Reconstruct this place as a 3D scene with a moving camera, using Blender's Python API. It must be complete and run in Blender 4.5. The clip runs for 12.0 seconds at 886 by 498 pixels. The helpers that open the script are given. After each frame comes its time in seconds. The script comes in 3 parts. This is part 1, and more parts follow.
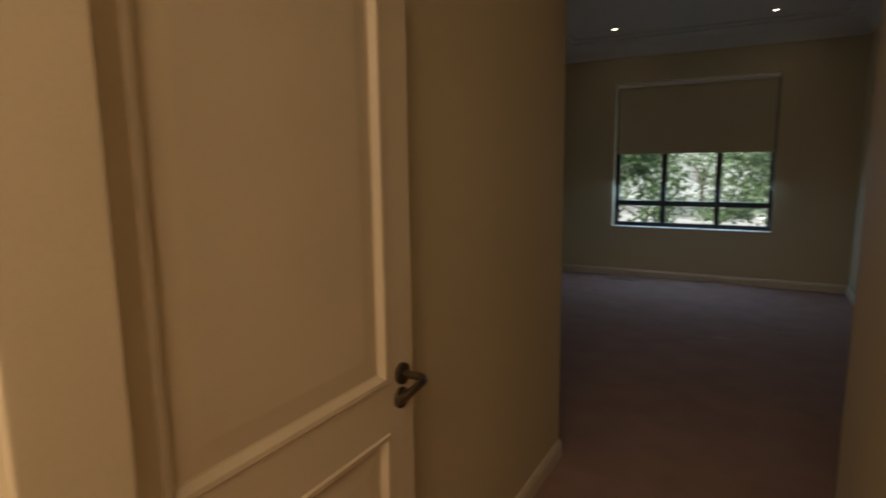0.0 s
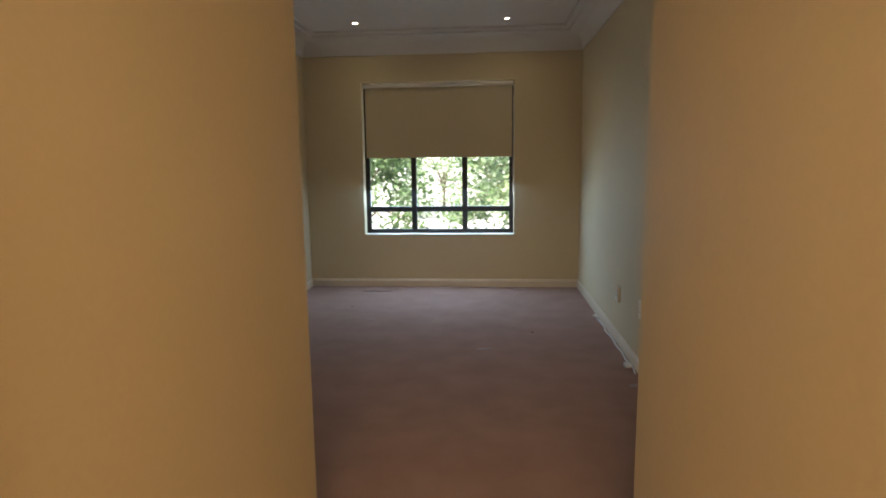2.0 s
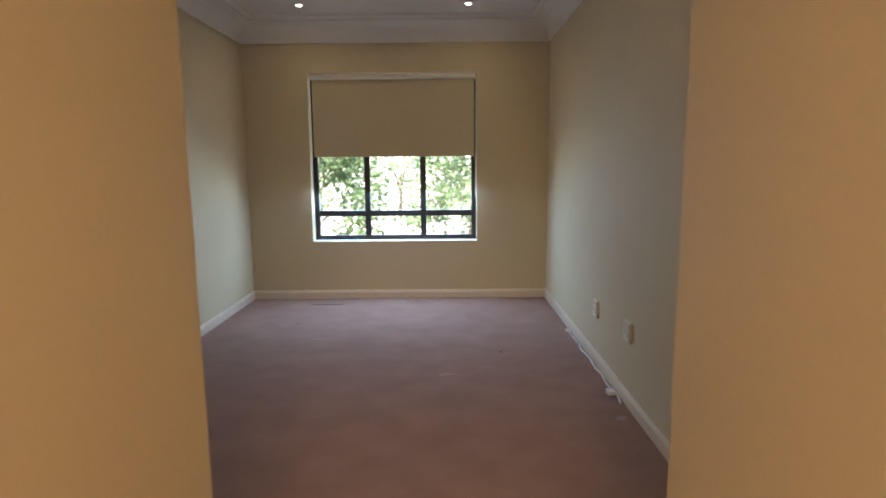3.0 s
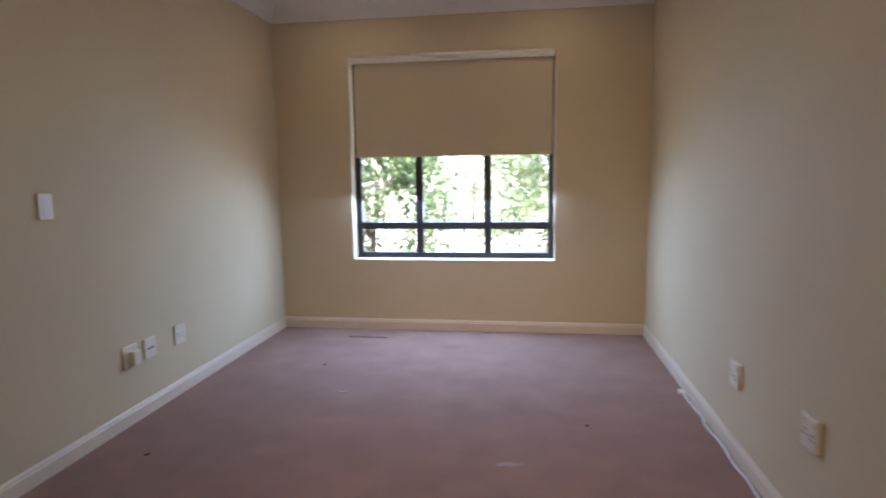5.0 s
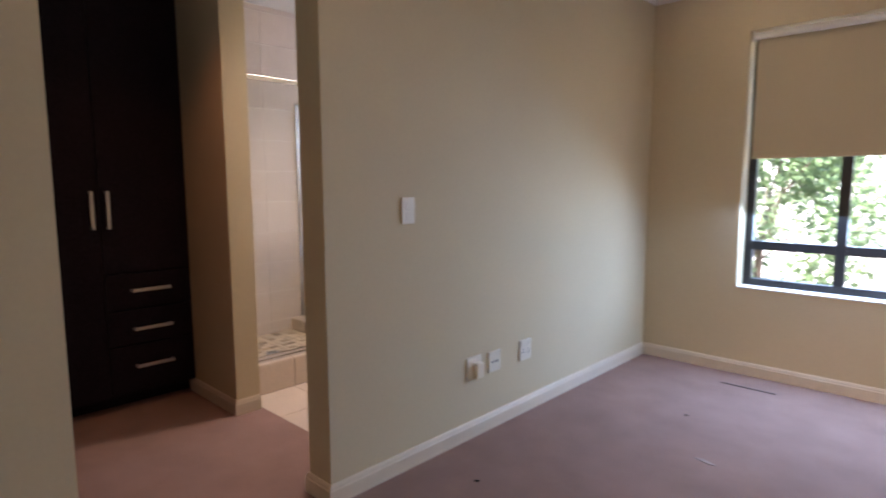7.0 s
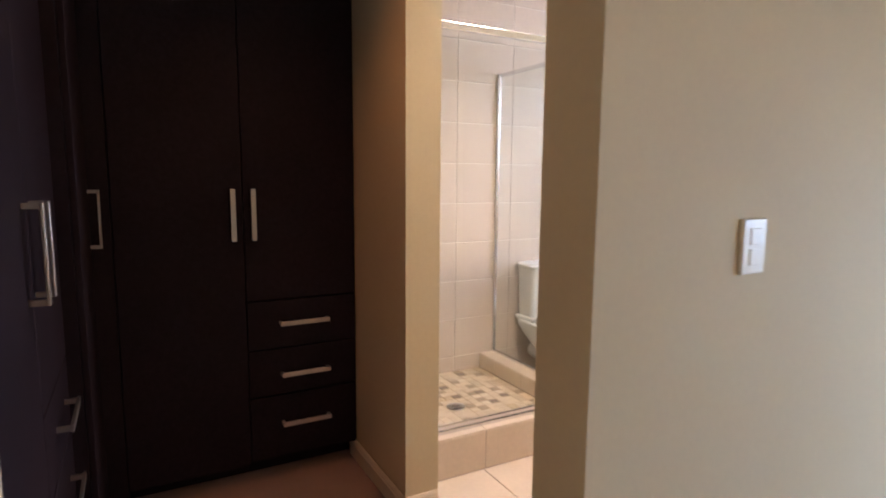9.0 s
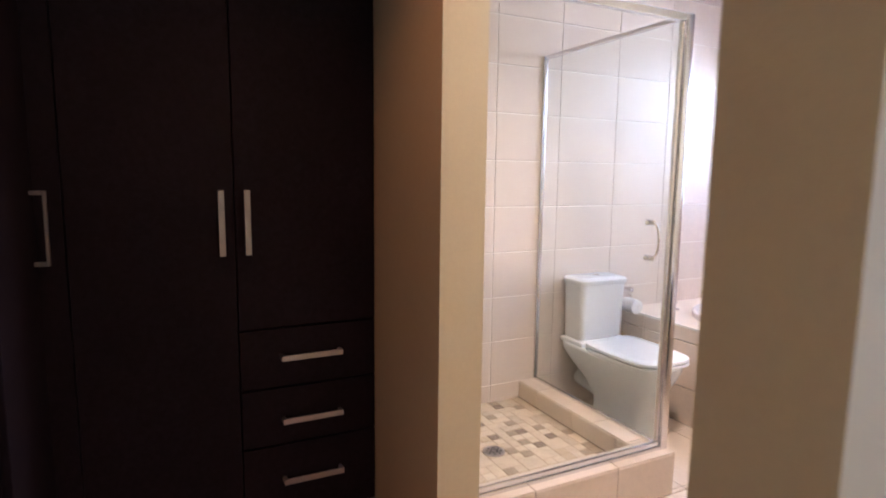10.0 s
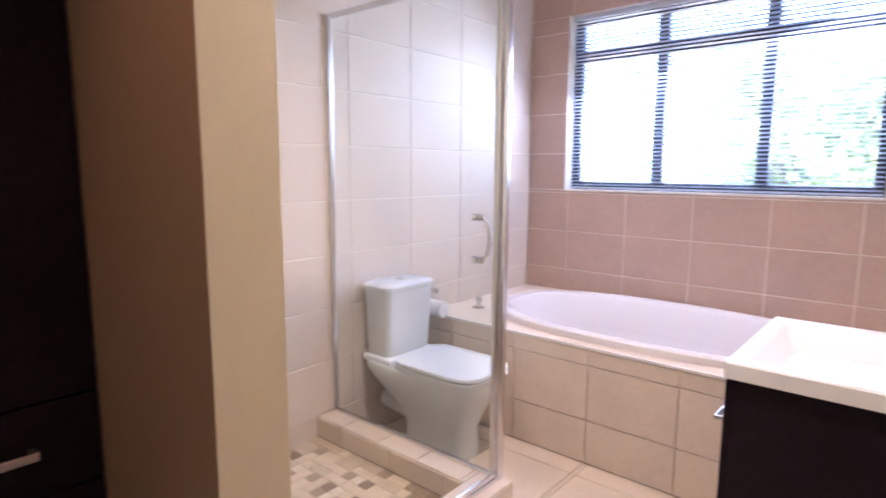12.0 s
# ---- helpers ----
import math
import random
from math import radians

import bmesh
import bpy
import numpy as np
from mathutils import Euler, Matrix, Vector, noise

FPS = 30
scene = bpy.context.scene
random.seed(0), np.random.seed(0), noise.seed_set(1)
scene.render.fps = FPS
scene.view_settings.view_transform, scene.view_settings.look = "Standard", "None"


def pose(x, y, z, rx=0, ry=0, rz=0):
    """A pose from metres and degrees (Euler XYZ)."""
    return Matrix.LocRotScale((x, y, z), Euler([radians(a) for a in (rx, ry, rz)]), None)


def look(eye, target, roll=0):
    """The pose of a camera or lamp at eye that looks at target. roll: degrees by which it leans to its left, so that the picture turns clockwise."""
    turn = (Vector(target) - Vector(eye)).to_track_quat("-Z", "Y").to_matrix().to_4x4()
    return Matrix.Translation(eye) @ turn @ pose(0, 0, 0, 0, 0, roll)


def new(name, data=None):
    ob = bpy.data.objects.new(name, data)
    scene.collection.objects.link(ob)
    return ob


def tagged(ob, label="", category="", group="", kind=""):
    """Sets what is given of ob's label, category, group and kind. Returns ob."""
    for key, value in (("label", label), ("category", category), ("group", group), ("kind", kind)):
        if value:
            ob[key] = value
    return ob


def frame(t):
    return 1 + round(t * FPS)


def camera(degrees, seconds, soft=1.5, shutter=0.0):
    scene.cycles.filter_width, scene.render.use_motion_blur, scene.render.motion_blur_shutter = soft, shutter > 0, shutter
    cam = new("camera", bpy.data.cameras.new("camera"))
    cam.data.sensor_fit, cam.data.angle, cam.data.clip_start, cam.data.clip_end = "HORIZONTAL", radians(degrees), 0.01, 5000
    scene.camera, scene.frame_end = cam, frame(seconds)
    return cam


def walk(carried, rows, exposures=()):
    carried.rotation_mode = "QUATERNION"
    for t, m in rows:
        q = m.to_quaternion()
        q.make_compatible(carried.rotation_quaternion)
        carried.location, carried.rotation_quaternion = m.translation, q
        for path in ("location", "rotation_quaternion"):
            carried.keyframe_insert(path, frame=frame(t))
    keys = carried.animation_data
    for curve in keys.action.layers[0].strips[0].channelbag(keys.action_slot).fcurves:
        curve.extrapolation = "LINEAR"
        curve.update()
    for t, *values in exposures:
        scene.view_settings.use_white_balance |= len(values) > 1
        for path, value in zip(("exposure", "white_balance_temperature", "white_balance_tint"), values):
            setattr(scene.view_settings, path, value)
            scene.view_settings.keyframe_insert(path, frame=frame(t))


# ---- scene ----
cam = camera(75.6, 12.0, 1.8, 0.5)
PATH = [
    (0, (0.061, 0.442, 1.393), (-0.905, 2.168, 1.095), -0.7),
    (0.5, (0.005, 0.532, 1.383), (-0.65, 2.399, 1.09), -0.7),
    (1, (-0.045, 0.671, 1.376), (-0.411, 2.615, 1.084), -0.4),
    (1.5, (-0.081, 0.875, 1.384), (-0.313, 2.839, 1.089), -0.6),
    (2, (-0.108, 1.107, 1.391), (-0.27, 3.079, 1.098), -0.7),
    (2.5, (-0.132, 1.358, 1.386), (-0.217, 3.335, 1.096), -0.5),
    (3, (-0.147, 1.66, 1.378), (-0.16, 3.638, 1.088), -0.5),
    (3.2, (-0.143, 1.78, 1.375), (-0.142, 3.76, 1.087), -0.5),
    (4.8, (-0.073, 2.738, 1.312), (-0.255, 4.713, 1.052), -0.9),
    (5, (-0.08, 2.828, 1.31), (-0.362, 4.792, 1.055), -0.8),
    (5.5, (-0.112, 3.005, 1.321), (-0.67, 4.91, 1.076), -0.8),
    (6, (-0.134, 3.169, 1.327), (-1.031, 4.941, 1.089), -0.7),
    (6.5, (-0.178, 3.29, 1.321), (-1.366, 4.882, 1.09), -0.6),
    (7, (-0.313, 3.358, 1.323), (-1.687, 4.793, 1.09), -0.2),
    (7.2, (-0.404, 3.402, 1.324), (-1.842, 4.774, 1.095), -0.2),
    (8.8, (-1.326, 3.873, 1.341), (-3.046, 4.864, 1.091), 0.5),
    (9, (-1.435, 3.93, 1.342), (-3.176, 4.879, 1.085), 0.5),
    (9.5, (-1.682, 4.054, 1.333), (-3.46, 4.934, 1.078), 0.5),
    (10, (-1.913, 4.117, 1.336), (-3.692, 4.994, 1.078), 0.7),
    (10.5, (-2.092, 4.195, 1.33), (-3.865, 5.082, 1.069), 0.9),
    (11, (-2.25, 4.287, 1.314), (-3.964, 5.283, 1.046), 0.9),
    (11.5, (-2.359, 4.341, 1.314), (-3.898, 5.589, 1.045), 0.7),
    (12, (-2.452, 4.364, 1.313), (-3.74, 5.869, 1.036), 0.3),
]
EXPOSURES = [(0.0, 0.72, 6000, 9), (0.8, 1.35, 6200, 10), (1.5, 2.02, 6400, 10), (2.5, 2.78, 6300, 13), (3.2, 3.0, 6100, 18), (5.0, 3.17, 5950, 26), (7.0, 3.45, 5900, 26), (9.0, 4.12, 6100, 23), (10.0, 4.2, 5600, 25), (10.5, 4.3, 5300, 27), (11.0, 4.36, 5300, 28), (12.0, 4.1, 5400, 29)]
walk(cam, [(t, look(eye, target, roll)) for t, eye, target, roll in PATH], EXPOSURES)

# ---- light ----
world = bpy.data.worlds.new("world")
scene.world = world
world.use_nodes = True
wn = world.node_tree.nodes
sky = wn.new("ShaderNodeTexSky")
sky.sky_type = "NISHITA"
sky.sun_disc = False
sky.sun_elevation = radians(62)
sky.sun_rotation = radians(200)
world.node_tree.links.new(sky.outputs[0], wn["Background"].inputs[0])
wn["Background"].inputs[1].default_value = 0.15

sun = new("sun", bpy.data.lights.new("sun", "SUN"))
sun.data.energy, sun.data.angle, sun.data.color = 5.0, radians(0.5), (1.0, 0.95, 0.86)
sun.matrix_world = look((0, 0, 0), (0.16, 0.44, -0.88))


def lamp(name, kind, place, target, energy, colour, size=0.1, size_y=0.0, cone=150):
    data = bpy.data.lights.new(name, kind)
    ob = new(name, data)
    ob.matrix_world = look(place, target)
    data.energy, data.color = energy, colour
    if kind == "AREA":
        data.size = size
        if size_y:
            data.shape, data.size_y = "RECTANGLE", size_y
    elif kind == "SPOT":
        data.shadow_soft_size, data.spot_size, data.spot_blend = size, radians(cone), 0.7
    else:
        data.shadow_soft_size = size
    return ob


WARM = (1.0, 0.69, 0.38)
lamp("bath_window_light", "AREA", (-3.43, 7.84, 1.72), (-3.20, 6.6, 0.6), 5.0, (0.80, 0.90, 1.0), 1.55, 0.98)
lamp("bedroom_window_light", "AREA", (-0.68, 7.73, 1.06), (-0.68, 7.2, 0.20), 6.6, (0.54, 0.77, 1.0), 1.6, 0.80)

# ---- materials ----


def material(name, colour, rough=0.6, metal=0.0, vary=0.06, scale=3.0, grain=0.0, grain_scale=200.0, bump=0.0, bump_scale=200.0, per_object=0.0, coat=0.0, spec=0.5):
    m = bpy.data.materials.new(name)
    m.use_nodes = True
    n, l = m.node_tree.nodes, m.node_tree.links
    b = n["Principled BSDF"]
    b.inputs["Roughness"].default_value = rough
    b.inputs["Metallic"].default_value = metal
    b.inputs["Coat Weight"].default_value = coat
    b.inputs["Specular IOR Level"].default_value = spec
    co = n.new("ShaderNodeTexCoord")
    geo = n.new("ShaderNodeNewGeometry")
    big = n.new("ShaderNodeTexNoise")
    big.inputs["Scale"].default_value, big.inputs["Detail"].default_value = scale, 6.0
    l.new(geo.outputs["Position"], big.inputs["Vector"])
    small = n.new("ShaderNodeTexNoise")
    small.inputs["Scale"].default_value, small.inputs["Detail"].default_value = grain_scale, 4.0
    l.new(geo.outputs["Position"], small.inputs["Vector"])

    def spread(src, amount):
        r = n.new("ShaderNodeMapRange")
        r.inputs[1].default_value, r.inputs[2].default_value = 0.25, 0.75
        r.inputs[3].default_value, r.inputs[4].default_value = 1 - amount, 1 + amount
        l.new(src, r.inputs[0])
        return r.outputs[0]

    v = spread(big.outputs[0], vary)
    mul = n.new("ShaderNodeMath")
    mul.operation = "MULTIPLY"
    l.new(v, mul.inputs[0])
    l.new(spread(small.outputs[0], grain), mul.inputs[1])
    last = mul.outputs[0]
    if per_object:
        info = n.new("ShaderNodeObjectInfo")
        r = n.new("ShaderNodeMapRange")
        r.inputs[3].default_value, r.inputs[4].default_value = 1 - per_object, 1 + per_object
        l.new(info.outputs["Random"], r.inputs[0])
        m2 = n.new("ShaderNodeMath")
        m2.operation = "MULTIPLY"
        l.new(last, m2.inputs[0])
        l.new(r.outputs[0], m2.inputs[1])
        last = m2.outputs[0]
    tint = n.new("ShaderNodeVectorMath")
    tint.operation = "SCALE"
    tint.inputs[0].default_value = colour
    l.new(last, tint.inputs["Scale"])
    l.new(tint.outputs[0], b.inputs["Base Color"])
    if bump:
        bn = n.new("ShaderNodeTexNoise")
        bn.inputs["Scale"].default_value, bn.inputs["Detail"].default_value = bump_scale, 5.0
        l.new(geo.outputs["Position"], bn.inputs["Vector"])
        bp = n.new("ShaderNodeBump")
        bp.inputs["Strength"].default_value, bp.inputs["Distance"].default_value = bump, 0.004
        l.new(bn.outputs[0], bp.inputs["Height"])
        l.new(bp.outputs[0], b.inputs["Normal"])
    return m


def glass(name, colour=(1, 1, 1), gloss=0.5):
    """A thin pane: mostly clear, with a mirror reflection that grows at grazing angles."""
    m = bpy.data.materials.new(name)
    m.use_nodes = True
    n, l = m.node_tree.nodes, m.node_tree.links
    n.remove(n["Principled BSDF"])
    clear, shine, mix = n.new("ShaderNodeBsdfTransparent"), n.new("ShaderNodeBsdfGlossy"), n.new("ShaderNodeMixShader")
    clear.inputs[0].default_value = (*colour, 1)
    shine.inputs["Roughness"].default_value = 0.01
    face, power, scale = n.new("ShaderNodeLayerWeight"), n.new("ShaderNodeMath"), n.new("ShaderNodeMath")
    face.inputs[0].default_value = 0.5
    power.operation, power.inputs[1].default_value = "POWER", 5.0
    scale.operation, scale.inputs[1].default_value, scale.inputs[2].default_value = "MULTIPLY_ADD", 0.9, 0.04 * gloss
    l.new(face.outputs["Facing"], power.inputs[0])
    l.new(power.outputs[0], scale.inputs[0])
    l.new(scale.outputs[0], mix.inputs[0])
    l.new(clear.outputs[0], mix.inputs[1])
    l.new(shine.outputs[0], mix.inputs[2])
    l.new(mix.outputs[0], n["Material Output"].inputs[0])
    return m


def mosaic_paint(name):
    """Small stone tiles: most of them cream, some sand, some grey-brown, one colour a tile."""
    m = material(name, (1, 1, 1), 0.45, vary=0.10, scale=30, grain=0.10, grain_scale=150, bump=0.2, bump_scale=90)
    n, l = m.node_tree.nodes, m.node_tree.links
    info, ramp = n.new("ShaderNodeObjectInfo"), n.new("ShaderNodeValToRGB")
    ramp.color_ramp.interpolation = "CONSTANT"
    el = ramp.color_ramp.elements
    el[0].color = (0.60, 0.49, 0.35, 1)
    el[1].position, el[1].color = 0.28, (0.50, 0.38, 0.24, 1)
    for pos, c in ((0.40, (0.66, 0.56, 0.43, 1)), (0.55, (0.21, 0.15, 0.10, 1)), (0.72, (0.33, 0.25, 0.165, 1))):
        e = el.new(pos)
        e.color = c
    l.new(info.outputs["Random"], ramp.inputs[0])
    for node in n:
        if node.type == "VECT_MATH":
            l.new(ramp.outputs[0], node.inputs[0])
    return m


def leaf(name, colour):
    """A thin leaf that lets part of the sunlight through."""
    m = material(name, colour, 0.3, vary=0.35, scale=2.5, grain=0.3, grain_scale=12, per_object=0.12)
    n, l = m.node_tree.nodes, m.node_tree.links
    b, out = n["Principled BSDF"], n["Material Output"]
    through_light, mix = n.new("ShaderNodeBsdfTranslucent"), n.new("ShaderNodeMixShader")
    l.new(b.inputs["Base Color"].links[0].from_socket, through_light.inputs[0])
    mix.inputs[0].default_value = 0.5
    l.new(b.outputs[0], mix.inputs[1])
    l.new(through_light.outputs[0], mix.inputs[2])
    l.new(mix.outputs[0], out.inputs[0])
    return m


def glow(name, colour, strength):
    m = bpy.data.materials.new(name)
    m.use_nodes = True
    b = m.node_tree.nodes["Principled BSDF"]
    b.inputs["Emission Color"].default_value = (*colour, 1)
    b.inputs["Emission Strength"].default_value = strength
    return m


M_WALL = material("cream_wall_paint", (0.60, 0.518, 0.350), 0.75, vary=0.035, scale=1.3, grain=0.02, grain_scale=60, bump=0.10, bump_scale=160)
M_CEIL = material("white_ceiling_paint", (0.74, 0.72, 0.70), 0.8, vary=0.03, scale=1.5, bump=0.05, bump_scale=120)
M_TRIM = material("cream_gloss_trim", (0.68, 0.60, 0.48), 0.4, vary=0.05, scale=6, grain=0.03, grain_scale=90)
M_DOOR = material("cream_door_enamel", (0.72, 0.62, 0.47), 0.42, vary=0.04, scale=4, grain=0.02, grain_scale=150, bump=0.03, bump_scale=240)
M_CARPET = material("mauve_brown_carpet", (0.33, 0.217, 0.185), 0.95, vary=0.12, scale=4.0, grain=0.22, grain_scale=260, bump=0.9, bump_scale=330, spec=0.1)
M_BLACK = material("black_aluminium", (0.012, 0.013, 0.015), 0.45, vary=0.1, scale=8)
M_BLIND = material("beige_blind_fabric", (0.57, 0.50, 0.35), 0.9, vary=0.03, scale=2, grain=0.05, grain_scale=700, bump=0.15, bump_scale=900)
M_RAIL = material("white_blind_rail", (0.78, 0.75, 0.70), 0.4)
M_PLATE = material("ivory_switch_plastic", (0.74, 0.70, 0.60), 0.35, vary=0.03)
M_DARKMARK = material("dark_print", (0.05, 0.05, 0.06), 0.6)
M_ROBE = material("dark_wenge_laminate", (0.0125, 0.0085, 0.0132), 0.6, spec=0.10, vary=0.25, scale=3, grain=0.3, grain_scale=60, bump=0.05, bump_scale=150)
M_STEEL = material("brushed_steel", (0.44, 0.42, 0.41), 0.36, metal=1.0, vary=0.08, scale=20, grain=0.05, grain_scale=400)
M_CHROME = material("chrome", (0.72, 0.71, 0.72), 0.22, metal=1.0, vary=0.02)
M_PEWTER = material("aged_pewter", (0.20, 0.17, 0.14), 0.35, metal=1.0, vary=0.15, scale=60)
M_PORC = material("white_porcelain", (0.80, 0.81, 0.82), 0.14, vary=0.015)
M_ACRYL = material("white_bath_acrylic", (0.72, 0.68, 0.69), 0.2, vary=0.015, coat=0.0)
M_GROUT = material("pale_grout", (0.76, 0.71, 0.65), 0.9, vary=0.08, scale=12)
M_FGROUT = material("grey_brown_grout", (0.30, 0.24, 0.19), 0.9, vary=0.12, scale=12)
M_TILE = material("cream_wall_tile", (0.66, 0.57, 0.50), 0.32, spec=0.10, vary=0.05, scale=4, grain=0.03, grain_scale=40, per_object=0.03)
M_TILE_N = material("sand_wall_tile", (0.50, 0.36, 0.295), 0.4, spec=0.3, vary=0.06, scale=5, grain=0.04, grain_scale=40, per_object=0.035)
M_FTILE = material("cream_floor_tile", (0.66, 0.56, 0.46), 0.3, vary=0.06, scale=5, grain=0.04, grain_scale=50, per_object=0.03)
M_MOSAIC = mosaic_paint("pebble_mosaic")
M_STONE = material("sand_stone_mosaic", (0.56, 0.455, 0.33), 0.45, vary=0.12, scale=14, grain=0.10, grain_scale=150, bump=0.2, bump_scale=90, per_object=0.12)
M_BEDGROUT = material("sand_grout", (0.50, 0.42, 0.33), 0.9, vary=0.12, scale=12)
M_PAPER = material("white_paper", (0.80, 0.79, 0.77), 0.9, vary=0.03)
M_GLASS = glass("window_glass", (0.97, 0.985, 0.98), 0.5)
M_SHOWER = glass("shower_glass", (0.965, 0.98, 0.975), 0.5)
M_SLAT = material("grey_blue_aluminium_slat", (0.50, 0.54, 0.64), 0.4, vary=0.05, scale=10)
M_BULB = glow("lit_bulb", (1.0, 0.86, 0.62), 8.0)
M_SOIL = material("pale_gravel", (0.36, 0.33, 0.28), 0.95, vary=0.3, scale=1.5, grain=0.3, grain_scale=30, bump=0.6, bump_scale=20)
M_BARK = material("bark", (0.12, 0.085, 0.06), 0.9, vary=0.3, scale=12, bump=0.6, bump_scale=30)
M_LEAF = leaf("glossy_green_leaf", (0.15, 0.215, 0.095))
M_LEAF2 = leaf("light_green_leaf", (0.21, 0.27, 0.13))

# ---- mesh helpers ----


def box(bm, x0, x1, y0, y1, z0, z1, bevel=0.0, seg=2):
    c = Matrix.Translation(((x0 + x1) / 2, (y0 + y1) / 2, (z0 + z1) / 2)) @ Matrix.Diagonal((abs(x1 - x0), abs(y1 - y0), abs(z1 - z0), 1))
    g = bmesh.ops.create_cube(bm, size=1.0, matrix=c)
    if bevel:
        es = list({e for v in g["verts"] for e in v.link_edges})
        bmesh.ops.bevel(bm, geom=es, offset=bevel, segments=seg, profile=0.6, affect="EDGES")
    return bm


def rod(bm, a, b, r, seg=16, r2=None):
    a, b = Vector(a), Vector(b)
    d = b - a
    m = Matrix.Translation((a + b) / 2) @ d.to_track_quat("Z", "Y").to_matrix().to_4x4()
    bmesh.ops.create_cone(bm, cap_ends=True, segments=seg, radius1=r, radius2=r if r2 is None else r2, depth=d.length, matrix=m)
    return bm


def tube(bm, pts, r, seg=10):
    """A bent bar along pts, with closed ends."""
    rings = []
    pts = [Vector(p) for p in pts]
    for i, p in enumerate(pts):
        d = (pts[min(i + 1, len(pts) - 1)] - pts[max(i - 1, 0)]).normalized()
        q = d.to_track_quat("Z", "Y")
        rings.append([bm.verts.new(p + q @ Vector((r * math.cos(2 * math.pi * k / seg), r * math.sin(2 * math.pi * k / seg), 0))) for k in range(seg)])
    for u, v in zip(rings, rings[1:]):
        for k in range(seg):
            bm.faces.new((u[k], u[(k + 1) % seg], v[(k + 1) % seg], v[k]))
    bm.faces.new(rings[0][::-1])
    bm.faces.new(rings[-1])
    return bm


def loft(bm, rings, cap0=True, cap1=True):
    vs = [[bm.verts.new(p) for p in ring] for ring in rings]
    n = len(vs[0])
    for u, v in zip(vs, vs[1:]):
        for k in range(n):
            bm.faces.new((u[k], u[(k + 1) % n], v[(k + 1) % n], v[k]))
    if cap0:
        bm.faces.new(vs[0][::-1])
    if cap1:
        bm.faces.new(vs[-1])
    return bm


def oval(cx, cy, rx, ry, z, power=2.0, n=40):
    """A ring of a superellipse; a higher power is squarer."""
    out = []
    for k in range(n):
        a = 2 * math.pi * k / n
        c, s = math.cos(a), math.sin(a)
        out.append((cx + rx * math.copysign(abs(c) ** (2 / power), c), cy + ry * math.copysign(abs(s) ** (2 / power), s), z))
    return out


def mesh_of(name, bm, mat, smooth=False):
    me = bpy.data.meshes.new(name)
    bmesh.ops.recalc_face_normals(bm, faces=bm.faces)
    bm.to_mesh(me)
    bm.free()
    if smooth:
        me.shade_smooth()
        me.set_sharp_from_angle(angle=radians(38))
    me.materials.append(mat)
    return me


def part(name, bm, mat, parent=None, label="", smooth=False):
    ob = new(name, mesh_of(name, bm, mat, smooth))
    if parent is not None:
        ob.parent = parent
    if label:
        ob["label"] = label
    return ob


def thing(name, label, category, group="", kind=""):
    """An Empty that parents the parts of a thing."""
    return tagged(new(name), label, category, group, kind)


def fix(name, bm, mat, label, category, smooth=False):
    """One piece of the setting."""
    return tagged(part(name, bm, mat, None, "", smooth), label, category, kind="structure")


B = bmesh.new
# ---- plan ----
XW, XE = -2.18, 0.89        # bedroom, west and east
YS, YN = 2.93, 7.54         # bedroom, south and north
PL, PR = -0.715, 0.375      # passage walls
XB = -2.336                 # bathroom side of the partition
BW, BN, BS = -4.50, 7.63, 4.953
DS = 4.81                   # dressing area's north wall
ZC, ZB = 2.806, 2.68        # ceilings
OUT = 7.80

# walls
bm = B()
wx0, wx1, wz0, wz1 = -1.531, 0.165, 0.603, 2.297
box(bm, XB, wx0, YN, OUT, 0, ZC)
box(bm, wx1, 1.05, YN, OUT, 0, ZC)
box(bm, wx0, wx1, YN, OUT, 0, wz0)
box(bm, wx0, wx1, YN, OUT, wz1, ZC)
wall_n = fix("wall_north", bm, M_WALL, "cream painted bedroom wall with a window opening", "wall")
fix("wall_east", box(B(), XE, 1.05, 2.79, YN, 0, ZC), M_WALL, "cream painted plain bedroom wall", "wall")
bm = B()
box(bm, XB, XW, 4.64, YN, 0, ZC)
box(bm, XB, XW, 2.79, 3.758, 0, ZC)
box(bm, XB, XW, 3.758, 4.64, 2.45, ZC)
fix("wall_partition", bm, M_WALL, "cream painted partition with an open dressing-room entrance", "wall")
bm = B()
box(bm, XW, -0.86, 2.79, YS, 0, ZC)
box(bm, 0.52, XE, 2.79, YS, 0, ZC)
box(bm, PL, PR, 2.79, YS, 2.45, ZC)
fix("wall_south", bm, M_WALL, "cream painted wall round the passage opening", "wall")
fix("wall_passage_west", box(B(), -0.86, PL, 0.72, YS, 0, ZC), M_WALL, "cream painted passage wall", "wall")
fix("wall_passage_east", box(B(), PR, 0.52, 0.72, YS, 0, ZC), M_WALL, "cream painted passage wall", "wall")
bm = B()
box(bm, -1.6, -0.86, 0.72, 0.87, 0, ZC)
box(bm, PL, PR, 0.72, 0.87, 2.06, ZC)
box(bm, 0.52, 1.6, 0.72, 0.87, 0, ZC)
fix("wall_doorway", bm, M_WALL, "cream painted wall round the bedroom doorway", "wall")
bm = B()
box(bm, -1.75, -1.6, -1.9, 0.87, 0, ZC)
box(bm, 1.6, 1.75, -1.9, 0.87, 0, ZC)
box(bm, -1.75, 1.75, -2.05, -1.9, 0, ZC)
fix("wall_hall", bm, M_WALL, "cream painted landing walls outside the bedroom", "wall")
bm = B()
box(bm, -4.65, -3.337, DS, BS, 0, ZB)
box(bm, -3.337, XB, DS, BS, 2.45, ZB)
